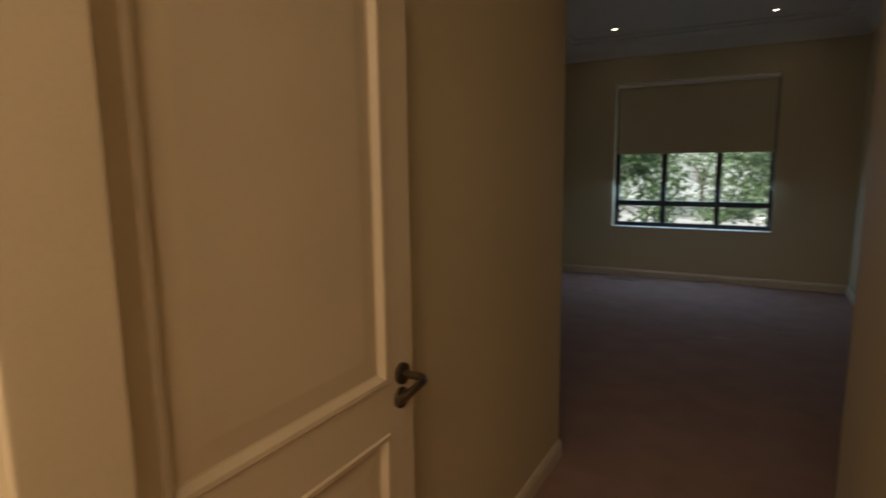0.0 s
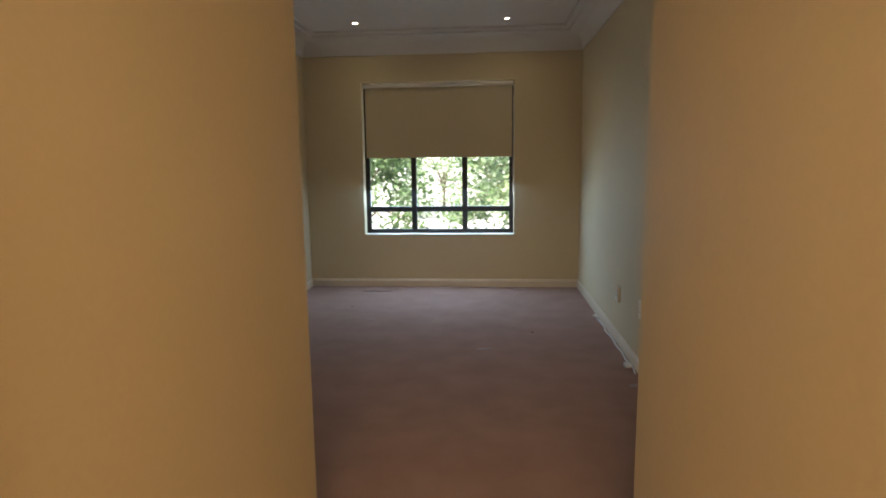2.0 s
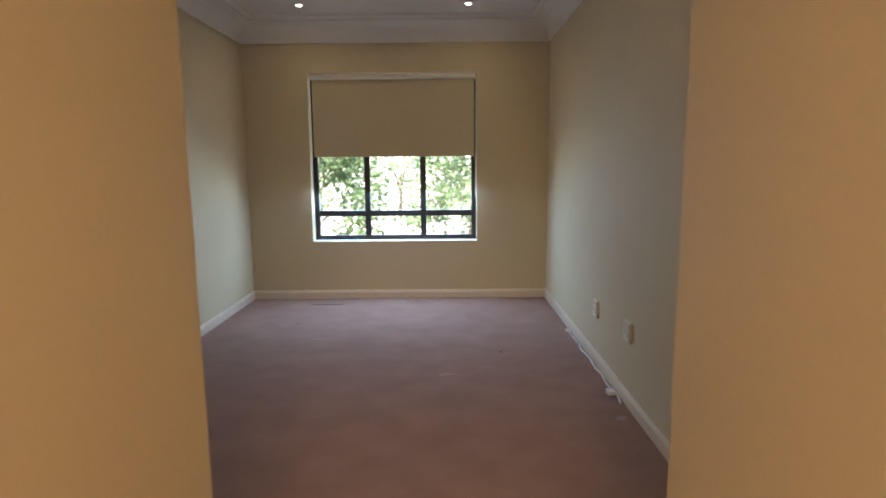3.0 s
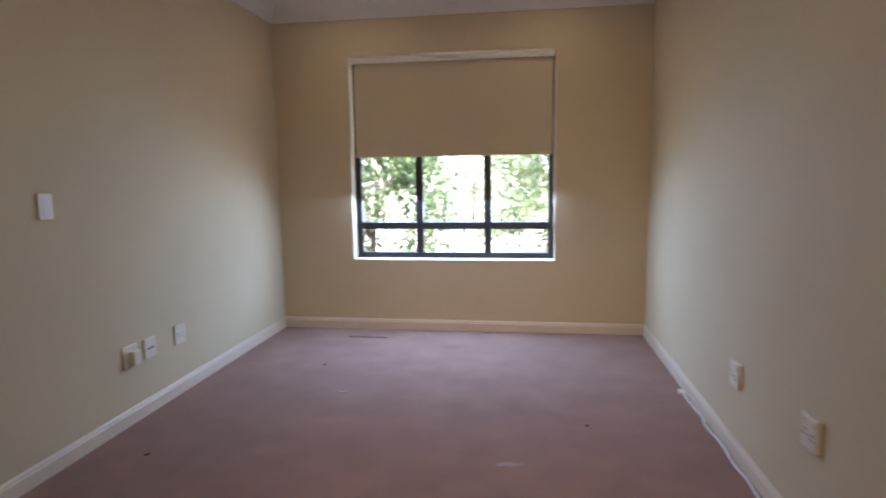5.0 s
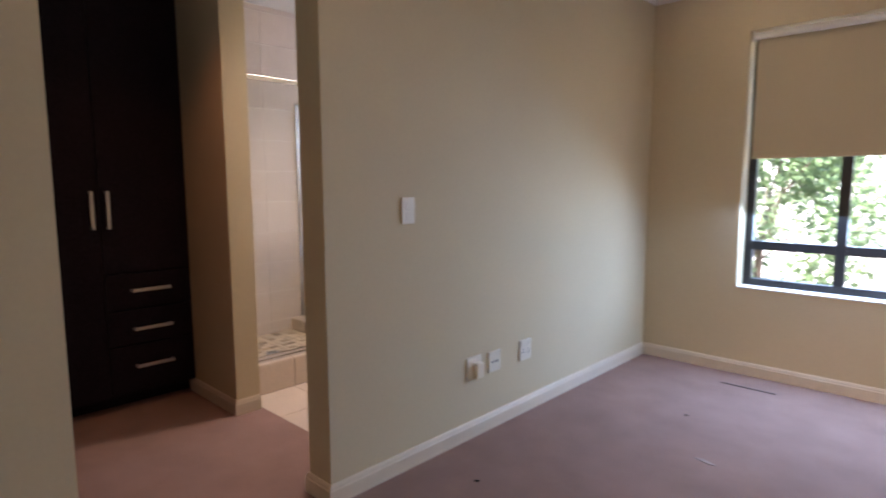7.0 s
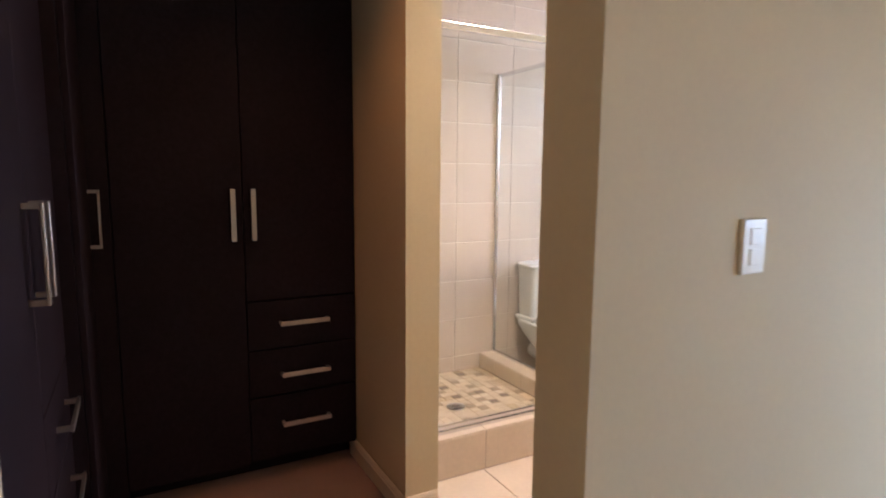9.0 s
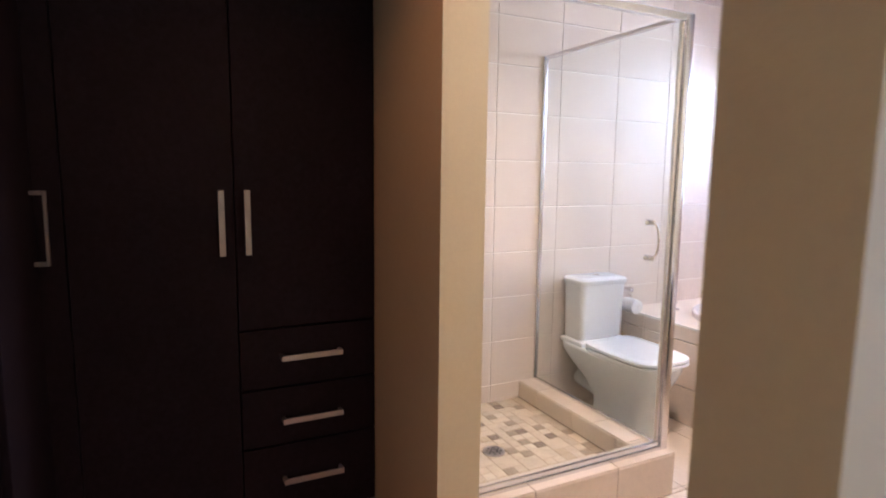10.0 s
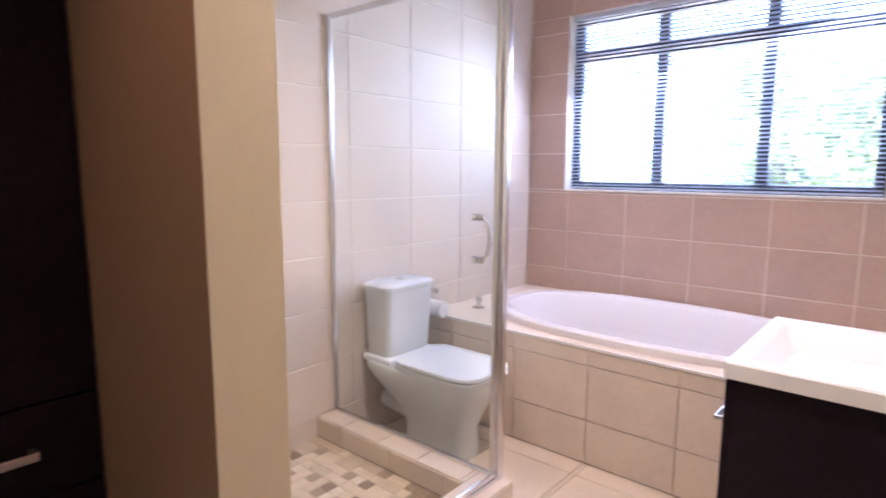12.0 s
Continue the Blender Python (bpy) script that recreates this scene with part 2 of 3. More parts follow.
fix("wall_bath_south", bm, M_WALL, "cream painted wall beside the bathroom entrance", "wall")
fix("wall_dressing_south", box(B(), -4.65, XB, 3.06, 3.20, 0, ZC), M_WALL, "cream painted wall behind the wardrobes", "wall")
bm = B()
box(bm, -4.65, BW - 0.003, BS, OUT, 0, ZC)
box(bm, -4.65, BW - 0.003, 3.20, DS, 0, ZC)
wall_w = fix("wall_west", bm, M_GROUT, "bathroom wall of large cream ceramic tiles", "wall")
bm = B()
bx0, bx1, bz0, bz1 = -4.235, -2.62, 1.188, 2.240
y0 = BN + 0.003
box(bm, BW - 0.003, bx0, y0, OUT, 0, ZC)
box(bm, bx1, XB, y0, OUT, 0, ZC)
box(bm, bx0, bx1, y0, OUT, 0, bz0)
box(bm, bx0, bx1, y0, OUT, bz1, ZC)
wall_bn = fix("wall_bath_north", bm, M_GROUT, "bathroom wall of sand-coloured ceramic tiles round a window", "wall")

# floors and ceilings
bm = B()
box(bm, XB, 1.05, 0.87, OUT, -0.12, 0)
box(bm, -4.65, XB, 3.06, 4.965, -0.12, 0)
box(bm, -1.75, 1.75, -2.05, 0.87, -0.12, 0)
fix("floor", bm, M_CARPET, "mauve-brown cut-pile carpet with faint stains", "carpet")
floor_b = fix("floor_bathroom", box(B(), -4.65, XB, 4.965, OUT, -0.12, -0.006), M_FGROUT, "cream ceramic tiled bathroom floor", "tiled floor")
bm = B()
box(bm, XB, 1.05, 0.72, OUT, ZC, ZC + 0.15)
box(bm, -1.75, 1.75, -2.05, 0.72, ZC, ZC + 0.15)
fix("ceiling", bm, M_CEIL, "white painted plaster ceiling", "ceiling")
fix("ceiling_bathroom", box(B(), -4.65, XB, 3.06, OUT, ZB, ZC + 0.15), M_CEIL, "white painted ceiling over bathroom and wardrobes", "ceiling")

# cornice: a coved profile carried round the bedroom with mitred corners
prof = [(0.0, 2.582), (0.012, 2.582), (0.016, 2.60)]
prof += [(0.016 + 0.13 * (1 - math.cos(a)), 2.60 + 0.15 * math.sin(a)) for a in [radians(9 * k) for k in range(1, 10)]]
prof += [(0.165, 2.755), (0.165, 2.772), (0.215, 2.786), (0.22, ZC + 0.001), (0.0, ZC + 0.001)]
loops = []
for d, z in prof:
    loops.append([(XW + d, YS + d, z), (XE - d, YS + d, z), (XE - d, YN - d, z), (XW + d, YN - d, z)])
fix("cornice", loft(B(), loops, False, False), M_CEIL, "white coved plaster cornice", "cornice", True)


def skirting(points, h=0.088, t=0.014):
    """A moulded skirting board along the foot of a wall; points run so that the room lies to the left."""
    bm = B()
    prof = [(0, 0), (t, 0), (t, h * 0.72), (t * 0.75, h * 0.80), (t * 0.75, h * 0.86), (t * 0.35, h), (0, h)]
    pts = [Vector((*p, 0)) for p in points]
    rings = []
    for i, p in enumerate(pts):
        d0 = (pts[i] - pts[i - 1]).normalized() if i else None
        d1 = (pts[i + 1] - pts[i]).normalized() if i < len(pts) - 1 else None
        n0 = Vector((-d0.y, d0.x, 0)) if d0 else None
        n1 = Vector((-d1.y, d1.x, 0)) if d1 else None
        nn = n0 + n1 if n0 and n1 else (n0 or n1)
        if n0 and n1:
            nn = nn / nn.dot(n0)
        rings.append([p + nn * a + Vector((0, 0, b)) for a, b in prof])
    loft(bm, rings)
    return fix("baseboard", bm, M_TRIM, "cream painted moulded skirting board", "skirting board")


skirting([(XB - 0.001, 4.80), (XB - 0.001, 4.64), (XW, 4.64), (XW, YN), (XE, YN), (XE, YS), (PR, YS), (PR, 0.875)][::-1])
skirting([(PL, 0.90), (PL, YS), (XW, YS), (XW, 3.758), (XB, 3.758)][::-1])
skirting([(-3.945, DS), (-3.337, DS), (-3.337, BS - 0.003)][::-1])

# ---- bedroom window ----


def window_unit(name, x0, x1, y, z0, z1, mullions, transom, label):
    w = tagged(new(name), label, "window", kind="structure")
    f, d = 0.050, 0.05
    bm = B()
    box(bm, x0, x0 + f, y, y + d, z0, z1, 0.003)
    box(bm, x1 - f, x1, y, y + d, z0, z1, 0.003)
    box(bm, x0 + f, x1 - f, y, y + d, z0, z0 + f, 0.003)
    box(bm, x0 + f, x1 - f, y, y + d, z1 - f, z1, 0.003)
    part("window_frame", bm, M_BLACK, w)
    for mx in mullions:
        part("mullion", box(B(), mx - 0.030, mx + 0.030, y + 0.002, y + d - 0.002, z0 + f, z1 - f, 0.003), M_BLACK, w)
    xs = [x0 + f] + [v for mx in mullions for v in (mx - 0.030, mx + 0.030)] + [x1 - f]
    for a, b in zip(xs[::2], xs[1::2]):
        part("transom", box(B(), a, b, y + 0.004, y + d - 0.004, transom - 0.030, transom + 0.030, 0.003), M_BLACK, w)
        for c, e in ((z0 + f, transom - 0.030), (transom + 0.030, z1 - f)):
            pane = part("pane", box(B(), a, b, y + 0.024, y + 0.028, c, e), M_GLASS, w)
            pane.visible_shadow = False
    return w


window_unit("window_1", wx0, wx1, 7.66, wz0, wz1, (-0.972, -0.388), 0.884, "black aluminium window of three lights with a low transom")
bm = B()
box(bm, wx0, wx1, YN - 0.003, 7.66, wz0 - 0.006, wz0 + 0.004, 0.002)
fix("window_sill", bm, M_RAIL, "white painted plaster window sill", "sill")

blind = thing("roller_blind", "beige fabric roller blind drawn halfway down the window", "blind")
part("headrail", rod(B(), (wx0 + 0.012, 7.585, wz1 - 0.034), (wx1 - 0.012, 7.585, wz1 - 0.034), 0.024, 24), M_RAIL, blind, "white rolled tube", True)
for bx in (wx0 + 0.012, wx1 - 0.016):
    part("bracket", box(B(), bx, bx + 0.004, 7.553, 7.62, wz1 - 0.065, wz1 - 0.003), M_RAIL, blind)
part("fabric", box(B(), wx0 + 0.03, wx1 - 0.025, 7.606, 7.610, 1.490, wz1 - 0.03), M_BLIND, blind)
part("bottom_bar", box(B(), wx0 + 0.03, wx1 - 0.025, 7.600, 7.616, 1.470, 1.492, 0.004), M_BLIND, blind)
chain = []
for k in range(25):
    chain.append((wx1 - 0.012, 7.570, wz1 - 0.04 - 0.05 * k))
part("pull_chain", tube(B(), chain, 0.0022, 6), M_RAIL, blind, "thin white bead chain")

# ---- downlights ----


def downlight(x, y, z, power, colour=WARM, cone=120):
    d = thing("downlight", "small white recessed ceiling downlight, lit", "ceiling light", "recessed downlights")
    bm = B()
    loft(bm, [oval(0, 0, 0.040, 0.040, 0.0, 2, 28), oval(0, 0, 0.040, 0.040, -0.005, 2, 28), oval(0, 0, 0.027, 0.027, -0.007, 2, 28), oval(0, 0, 0.025, 0.025, -0.001, 2, 28)], False, False)
    part("rim", bm, M_RAIL, d, "", True)
    part("bulb", rod(B(), (0, 0, -0.004), (0, 0, -0.0005), 0.019, 24), M_BULB, d, "glowing bulb face")
    d.location = (x, y, z)
    if power:
        lamp("downlight_lamp", "SPOT", (x, y, z - 0.02), (x, y, 0), power, colour, 0.08, 0.0, cone)
    return d


downlight(-1.45, 7.02, ZC, 0.62, (1.0, 0.76, 0.44), 155)
downlight(0.064, 7.02, ZC, 0.62, (1.0, 0.76, 0.44), 155)
downlight(-1.45, 4.4, ZC, 0.62, (1.0, 0.76, 0.44), 155)
downlight(0.064, 4.4, ZC, 0.62, (1.0, 0.76, 0.44), 155)
downlight(-0.17, 1.9, ZC, 2.7, WARM, 165)
# unseen fitting, added to stand for the warm light from the landing
hall = thing("ceiling_light", "round opal ceiling light added on the unseen landing, lit", "ceiling light")
bm = B()
loft(bm, [oval(0, 0, 0.20, 0.20, 0.0, 2, 40), oval(0, 0, 0.20, 0.20, -0.03, 2, 40), oval(0, 0, 0.15, 0.15, -0.075, 2, 40), oval(0, 0, 0.05, 0.05, -0.09, 2, 40)], True, True)
part("shade", bm, glow("lit_opal_shade", (1.0, 0.75, 0.45), 1.0), hall, "", True)
hall.location = (-0.1, -0.7, ZC)
# added soft fill, apart from the fitting: warms the door and passage
lamp("landing_fill", "AREA", (-0.1, -0.9, 2.2), (-0.25, 1.2, 1.1), 19.5, WARM, 1.6, 1.0)
downlight(-3.1, 4.28, ZB, 1.7, (1.0, 0.40, 0.15), 100)
downlight(-3.1, 5.7, ZB, 10.5, (1.0, 0.79, 0.54), 130)

# ---- entrance door ----
door = tagged(new("door_1"), "cream painted two-panel door standing open against the passage wall", "door", kind="structure")
lx0, lx1, ly0, ly1, lz0, lz1 = -0.703, -0.665, 0.80, 1.578, 0.008, 2.03


def panelled_leaf():
    """Stiles and rails round two raised-and-fielded panels."""
    bm = B()
    p0, p1 = 0.905, 1.474
    low, mid0, mid1, top = 0.20, 0.772, 0.892, 1.86
    for a, b, c, d in ((ly0, p0, lz0, lz1), (p1, ly1, lz0, lz1), (p0, p1, lz0, low), (p0, p1, mid0, mid1), (p0, p1, top, lz1)):
        box(bm, lx0, lx1, a, b, c, d)
    for c, d in ((low, mid0), (mid1, top)):
        def ring(i, x):
            return [(x, p0 + i, c + i), (x, p1 - i, c + i), (x, p1 - i, d - i), (x, p0 + i, d - i)]
        loft(bm, [ring(0, lx1), ring(0.004, lx1 + 0.005), ring(0.014, lx1 + 0.004), ring(0.024, lx1 - 0.010), ring(0.028, lx1 - 0.012), ring(0.075, lx1 - 0.007)], False, True)
    return bm


part("leaf", panelled_leaf(), M_DOOR, door)
handle = part("door_handle", rod(B(), (lx1, 1.526, 0.900), (lx1 + 0.009, 1.526, 0.900), 0.026, 28), M_PEWTER, door, "dark pewter lever handle on a round rose", True)
lever = [(lx1 + 0.006, 1.526, 0.900), (lx1 + 0.056, 1.526, 0.900), (lx1 + 0.066, 1.522, 0.899), (lx1 + 0.072, 1.510, 0.898), (lx1 + 0.072, 1.48, 0.894), (lx1 + 0.068, 1.44, 0.886), (lx1 + 0.060, 1.418, 0.882)]
part("lever", tube(B(), lever, 0.0095, 14), M_PEWTER, handle, "", True)
part("escutcheon", rod(B(), (lx1, 1.520, 0.842), (lx1 + 0.008, 1.520, 0.842), 0.025, 28), M_PEWTER, door, "round dark keyhole rose", True)
for z in (0.25, 1.02, 1.80):
    part("hinge", rod(B(), (-0.655, 0.803, z - 0.05), (-0.655, 0.803, z + 0.05), 0.006, 12), M_STEEL, door)
frame_d = fix("door_frame", box(B(), PL, -0.645, 0.71, 0.795, 0, 2.06, 0.004), M_DOOR, "cream painted timber door frame", "door frame")
part("lining", box(B(), -0.645, -0.622, 0.712, 0.846, 0, 2.04, 0.004), M_DOOR, frame_d)
part("jamb", box(B(), 0.345, PR, 0.71, 0.868, 0, 2.04, 0.004), M_DOOR, frame_d)
part("head", box(B(), -0.622, 0.345, 0.71, 0.868, 2.02, 2.06, 0.004), M_DOOR, frame_d)

# ---- switches and sockets ----


def plate(name, label, category, w, h):
    t = thing(name, label, category, "wall plates")
    part("back_plate", box(B(), 0, 0.010, -w / 2, w / 2, -h / 2, h / 2, 0.003), M_PLATE, t)
    return t


def rocker(parent, y, z, w, h):
    part("rocker", box(B(), 0.009, 0.0125, y - w / 2, y + w / 2, z - h / 2, z + h / 2, 0.002), M_PLATE, parent)


def holes(parent, y, z, s=1.0):
    bm = B()
    for dy, dz, r in ((0, 0.011, 0.005), (-0.010, -0.006, 0.004), (0.010, -0.006, 0.004)):
        rod(bm, (0.0095, y + dy * s, z + dz * s), (0.0106, y + dy * s, z + dz * s), r * s, 12)
    part("socket_holes", bm, M_DARKMARK, parent)


sw = plate("light_switch", "ivory plastic light switch on the cream wall", "light switch", 0.075, 0.118)
rocker(sw, 0, 0.022, 0.032, 0.036)
rocker(sw, 0, -0.022, 0.032, 0.036)
sw.matrix_world = pose(XW, 5.078, 1.198)
so = plate("power_socket", "ivory power socket with a plug adapter pushed in", "socket", 0.112, 0.118)
rocker(so, 0.032, 0.035, 0.018, 0.024)
part("adapter", box(B(), 0.010, 0.042, -0.012, 0.042, -0.052, 0.026, 0.005), M_PLATE, so, "ivory plug adapter")
so.matrix_world = pose(XW, 5.530, 0.372)
so = plate("power_socket", "ivory wall plate with a line of dark print", "socket", 0.100, 0.112)
bm = B()
for k, w in enumerate((0.012, 0.008, 0.013, 0.007)):
    box(bm, 0.0098, 0.0106, -0.030 + 0.016 * k, -0.030 + 0.016 * k + w, -0.006, 0.004)
part("print", bm, M_DARKMARK, so, "short bar of dark print")
for dy in (-0.042, 0.042):
    for dz in (-0.046, 0.046):
        part("screw", rod(B(), (0.009, dy, dz), (0.0112, dy, dz), 0.0035, 10), M_STEEL, so)
so.matrix_world = pose(XW, 5.698, 0.368)
so = plate("power_socket", "ivory double power socket with switches", "socket", 0.106, 0.118)
rocker(so, -0.030, 0.036, 0.016, 0.022)
rocker(so, 0.030, 0.036, 0.016, 0.022)
holes(so, -0.026, -0.006)
holes(so, 0.026, -0.012)
so.matrix_world = pose(XW, 5.980, 0.370)
for y, z in ((5.512, 0.390), (4.815, 0.432)):
    so = plate("power_socket", "ivory power socket on the east bedroom wall", "socket", 0.106, 0.118)
    rocker(so, -0.030, 0.036, 0.016, 0.022)
    rocker(so, 0.030, 0.036, 0.016, 0.022)
    holes(so, -0.026, -0.006)
    holes(so, 0.026, -0.012)
    so.matrix_world = pose(XE, y, z, 0, 0, 180) @ Matrix.Diagonal((1.8, 1, 1, 1))

# loose cable and lint along the east skirting
cable = thing("cable", "loose white cable lying along the skirting board", "cable")
pts = []
for k in range(40):
    y = 6.25 - 1.45 * k / 39
    pts.append((XE - 0.026 - 0.012 * math.sin(k * 0.35) ** 2 - 0.010 * noise.noise((k * 0.3, 0, 0)), y, 0.0075 + 0.004 * abs(math.sin(k * 0.23))))
part("cord", tube(B(), pts, 0.007, 8), M_PORC, cable, "", True)
part("connector", box(B(), XE - 0.075, XE - 0.03, 4.93, 4.99, 0.0, 0.026, 0.006), M_PORC, cable, "white cable connector")
part("junction", box(B(), XE - 0.052, XE - 0.018, 6.24, 6.30, 0.0, 0.016, 0.004), M_PLATE, cable)


def scrap(name, x, y, l, w, rz, mat, label, seed):
    rnd = random.Random(seed)
    bm = B()
    n = 9
    top = []
    for k in range(n):
        a = 2 * math.pi * k / n
        r = 0.6 + 0.4 * rnd.random()
        top.append((l / 2 * r * math.cos(a), w / 2 * r * math.sin(a), 0.001 + 0.003 * rnd.random()))
    loft(bm, [[(a, b, 0.0) for a, b, c in top], top, [(a * 0.4, b * 0.4, c + 0.002) for a, b, c in top]])
    ob = tagged(part(name, bm, mat), label, "debris", "carpet scraps")
    ob.matrix_world = pose(x, y, 0, 0, 0, rz)


M_LINT = material("grey_lint", (0.38, 0.30, 0.28), 0.95, vary=0.15, scale=40)
M_CRUMB = material("dark_crumb", (0.03, 0.022, 0.02), 0.9, vary=0.2, scale=60)
scrap("lint", -1.193, 6.073, 0.13, 0.035, -15, M_LINT, "pale tuft of carpet lint", 1)
scrap("lint", -0.147, 5.295, 0.15, 0.05, 10, M_LINT, "pale frayed tuft on the carpet", 2)
scrap("crumb", -1.471, 6.566, 0.03, 0.02, 40, M_CRUMB, "dark crumb on the carpet", 3)
scrap("crumb", -1.871, 5.197, 0.03, 0.022, 70, M_CRUMB, "dark crumb on the carpet", 4)
scrap("crumb", 0.25, 5.75, 0.025, 0.018, 0, M_CRUMB, "dark crumb on the carpet", 5)
scrap("lint", 0.80, 4.62, 0.10, 0.06, 30, M_LINT, "grey lint beside the skirting board", 6)
strip = tagged(part("carpet_strip", box(B(), -1.51, -1.19, 7.258, 7.270, 0, 0.003, 0.001), M_CRUMB), "thin dark seam strip lying on the carpet", "strip")

# ---- wardrobes ----


def bar_handle(parent, axis, a, b, fixed, out, z):
    """A square bar pull on two posts. axis: the way the bar runs."""
    t = 0.006
    bm = B()
    x, y = fixed
    ox, oy = out
    s = 0.034
    if axis == "z":
        lo, hi = a, b
        for zz in (lo + t, hi - t):
            box(bm, min(x, x + ox * s) - (t if ox == 0 else 0), max(x, x + ox * s) + (t if ox == 0 else 0), min(y, y + oy * s) - (t if oy == 0 else 0), max(y, y + oy * s) + (t if oy == 0 else 0), zz - t, zz + t)
        cx, cy = x + ox * s, y + oy * s
        w = 0.010
        box(bm, cx - (w if ox == 0 else 0.004), cx + (w if ox == 0 else 0.004), cy - (w if oy == 0 else 0.004), cy + (w if oy == 0 else 0.004), lo, hi, 0.0015, 1)
    elif axis == "y":
        for yy in (a + t, b - t):
            box(bm, min(x, x + ox * s), max(x, x + ox * s), yy - t, yy + t, z - t, z + t)
        cx = x + ox * s
        box(bm, cx - 0.004, cx + 0.004, a, b, z - 0.010, z + 0.010, 0.0015, 1)
    else:
        for xx in (a + t, b - t):
            box(bm, xx - t, xx + t, min(y, y + oy * s), max(y, y + oy * s), z - t, z + t)
        cy = y + oy * s
        box(bm, a, b, cy - 0.004, cy + 0.004, z - 0.010, z + 0.010, 0.0015, 1)
    return part("handle", bm, M_STEEL, parent, "brushed steel bar handle")


FX, FY, FC = -3.875, 3.736, 3.792      # wardrobe fronts
TOP = 2.50
SILL = 0.085
DZ = ((0.595, 0.805), (0.385, 0.592), (0.10, 0.382))
HZ = (0.706, 0.480, 0.257)


def front_x(name, parent, y0, y1, z0, z1):
    return part(name, box(B(), FX - 0.018, FX, y0 + 0.002, y1 - 0.002, z0 + 0.002, z1 - 0.002, 0.0015, 1), M_ROBE, parent)


def front_y(name, parent, x0, x1, z0, z1, y=FY):
    return part(name, box(B(), x0 + 0.002, x1 - 0.002, y - 0.018, y, z0 + 0.002, z1 - 0.002, 0.0015, 1), M_ROBE, parent)


LAB = "dark wenge wardrobe with brushed steel bar handles"
w = thing("wardrobe", LAB + ", tall single door", "wardrobe", "built-in wardrobes")
part("carcass", box(B(), BW, FX - 0.020, 3.86, 4.328, SILL, TOP, 0.001, 1), M_ROBE, w)
part("plinth", box(B(), BW, FX - 0.115, 3.86, 4.328, 0.0, SILL), M_ROBE, w)
d = front_x("door", w, 3.86, 4.328, SILL, TOP)
bar_handle(d, "z", 1.068, 1.279, (FX, 4.285), (1, 0), 0)
w = thing("wardrobe", LAB + " above three drawers", "wardrobe", "built-in wardrobes")
part("carcass", box(B(), BW, FX - 0.020, 4.330, DS - 0.002, SILL, TOP, 0.001, 1), M_ROBE, w)
part("plinth", box(B(), BW, FX - 0.115, 4.330, DS - 0.002, 0.0, SILL), M_ROBE, w)
d = front_x("door", w, 4.328, DS - 0.004, 0.808, TOP)
bar_handle(d, "z", 1.068, 1.279, (FX, 4.364), (1, 0), 0)
for (a, b), z in zip(DZ, HZ):
    dr = front_x("drawer", w, 4.328, DS - 0.004, a, b)
    bar_handle(dr, "y", 4.460, 4.674, (FX, 0), (1, 0), z)
w = thing("wardrobe", "tall dark wenge wardrobe beside the entrance, steel bar handle", "wardrobe", "built-in wardrobes")
part("carcass", box(B(), -2.887, XB - 0.002, 3.202, FY - 0.020, SILL, TOP, 0.001, 1), M_ROBE, w)
part("plinth", box(B(), -2.887, XB - 0.002, 3.202, FY - 0.115, 0.0, SILL), M_ROBE, w)
d = front_y("door", w, -2.887, XB - 0.003, SILL, TOP)
bar_handle(d, "z", 1.068, 1.279, (-2.838, FY), (0, 1), 0)
w = thing("wardrobe", LAB + " above three drawers", "wardrobe", "built-in wardrobes")
part("carcass", box(B(), -3.39, -2.889, 3.202, FY - 0.020, SILL, TOP, 0.001, 1), M_ROBE, w)
part("plinth", box(B(), -3.39, -2.889, 3.202, FY - 0.115, 0.0, SILL), M_ROBE, w)
d = front_y("door", w, -3.39, -2.887, 0.808, TOP)
bar_handle(d, "z", 1.068, 1.279, (-2.936, FY), (0, 1), 0)
for (a, b), z in zip(DZ, HZ):
    dr = front_y("drawer", w, -3.39, -2.887, a, b)
    bar_handle(dr, "x", -3.278, -3.066, (0, FY), (0, 1), z)
w = thing("wardrobe", LAB + " filling the corner", "wardrobe", "built-in wardrobes")
part("carcass", box(B(), BW, -3.392, 3.202, FC - 0.020, SILL, TOP, 0.001, 1), M_ROBE, w)
part("plinth", box(B(), BW, -3.392, 3.202, FC - 0.115, 0.0, SILL), M_ROBE, w)
d = front_y("door", w, FX + 0.005, -3.392, SILL, TOP, FC)
bar_handle(d, "z", 1.068, 1.279, (-3.82, FC), (0, 1), 0)
part("filler", box(B(), BW, FX - 0.002, FC - 0.018, 3.858, 0.0, TOP, 0.001, 1), M_ROBE, w)

# ---- bathroom ----
window_unit("window_2", bx0, bx1, 7.72, bz0, bz1, (-3.695, -3.145), 2.000, "black aluminium bathroom window of three lights")
fix("window_sill", box(B(), bx0, bx1, BN - 0.002, 7.72, bz0 - 0.006, bz0 + 0.004, 0.002), M_RAIL, "white plastered bathroom window sill", "sill")
ven = thing("venetian_blind", "grey aluminium venetian blind with its slats open", "blind")
part("headrail", box(B(), bx0 + 0.01, bx1 - 0.01, 7.672, 7.698, bz1 - 0.026, bz1 - 0.002, 0.002), M_SLAT, ven)
part("bottom_rail", box(B(), bx0 + 0.01, bx1 - 0.01, 7.675, 7.697, bz0 + 0.010, bz0 + 0.020, 0.002), M_SLAT, ven)
bm = B()
sec = [(-0.0115, -0.0012), (-0.006, 0.0006), (0, 0.0012), (0.006, 0.0006), (0.0115, -0.0012)]
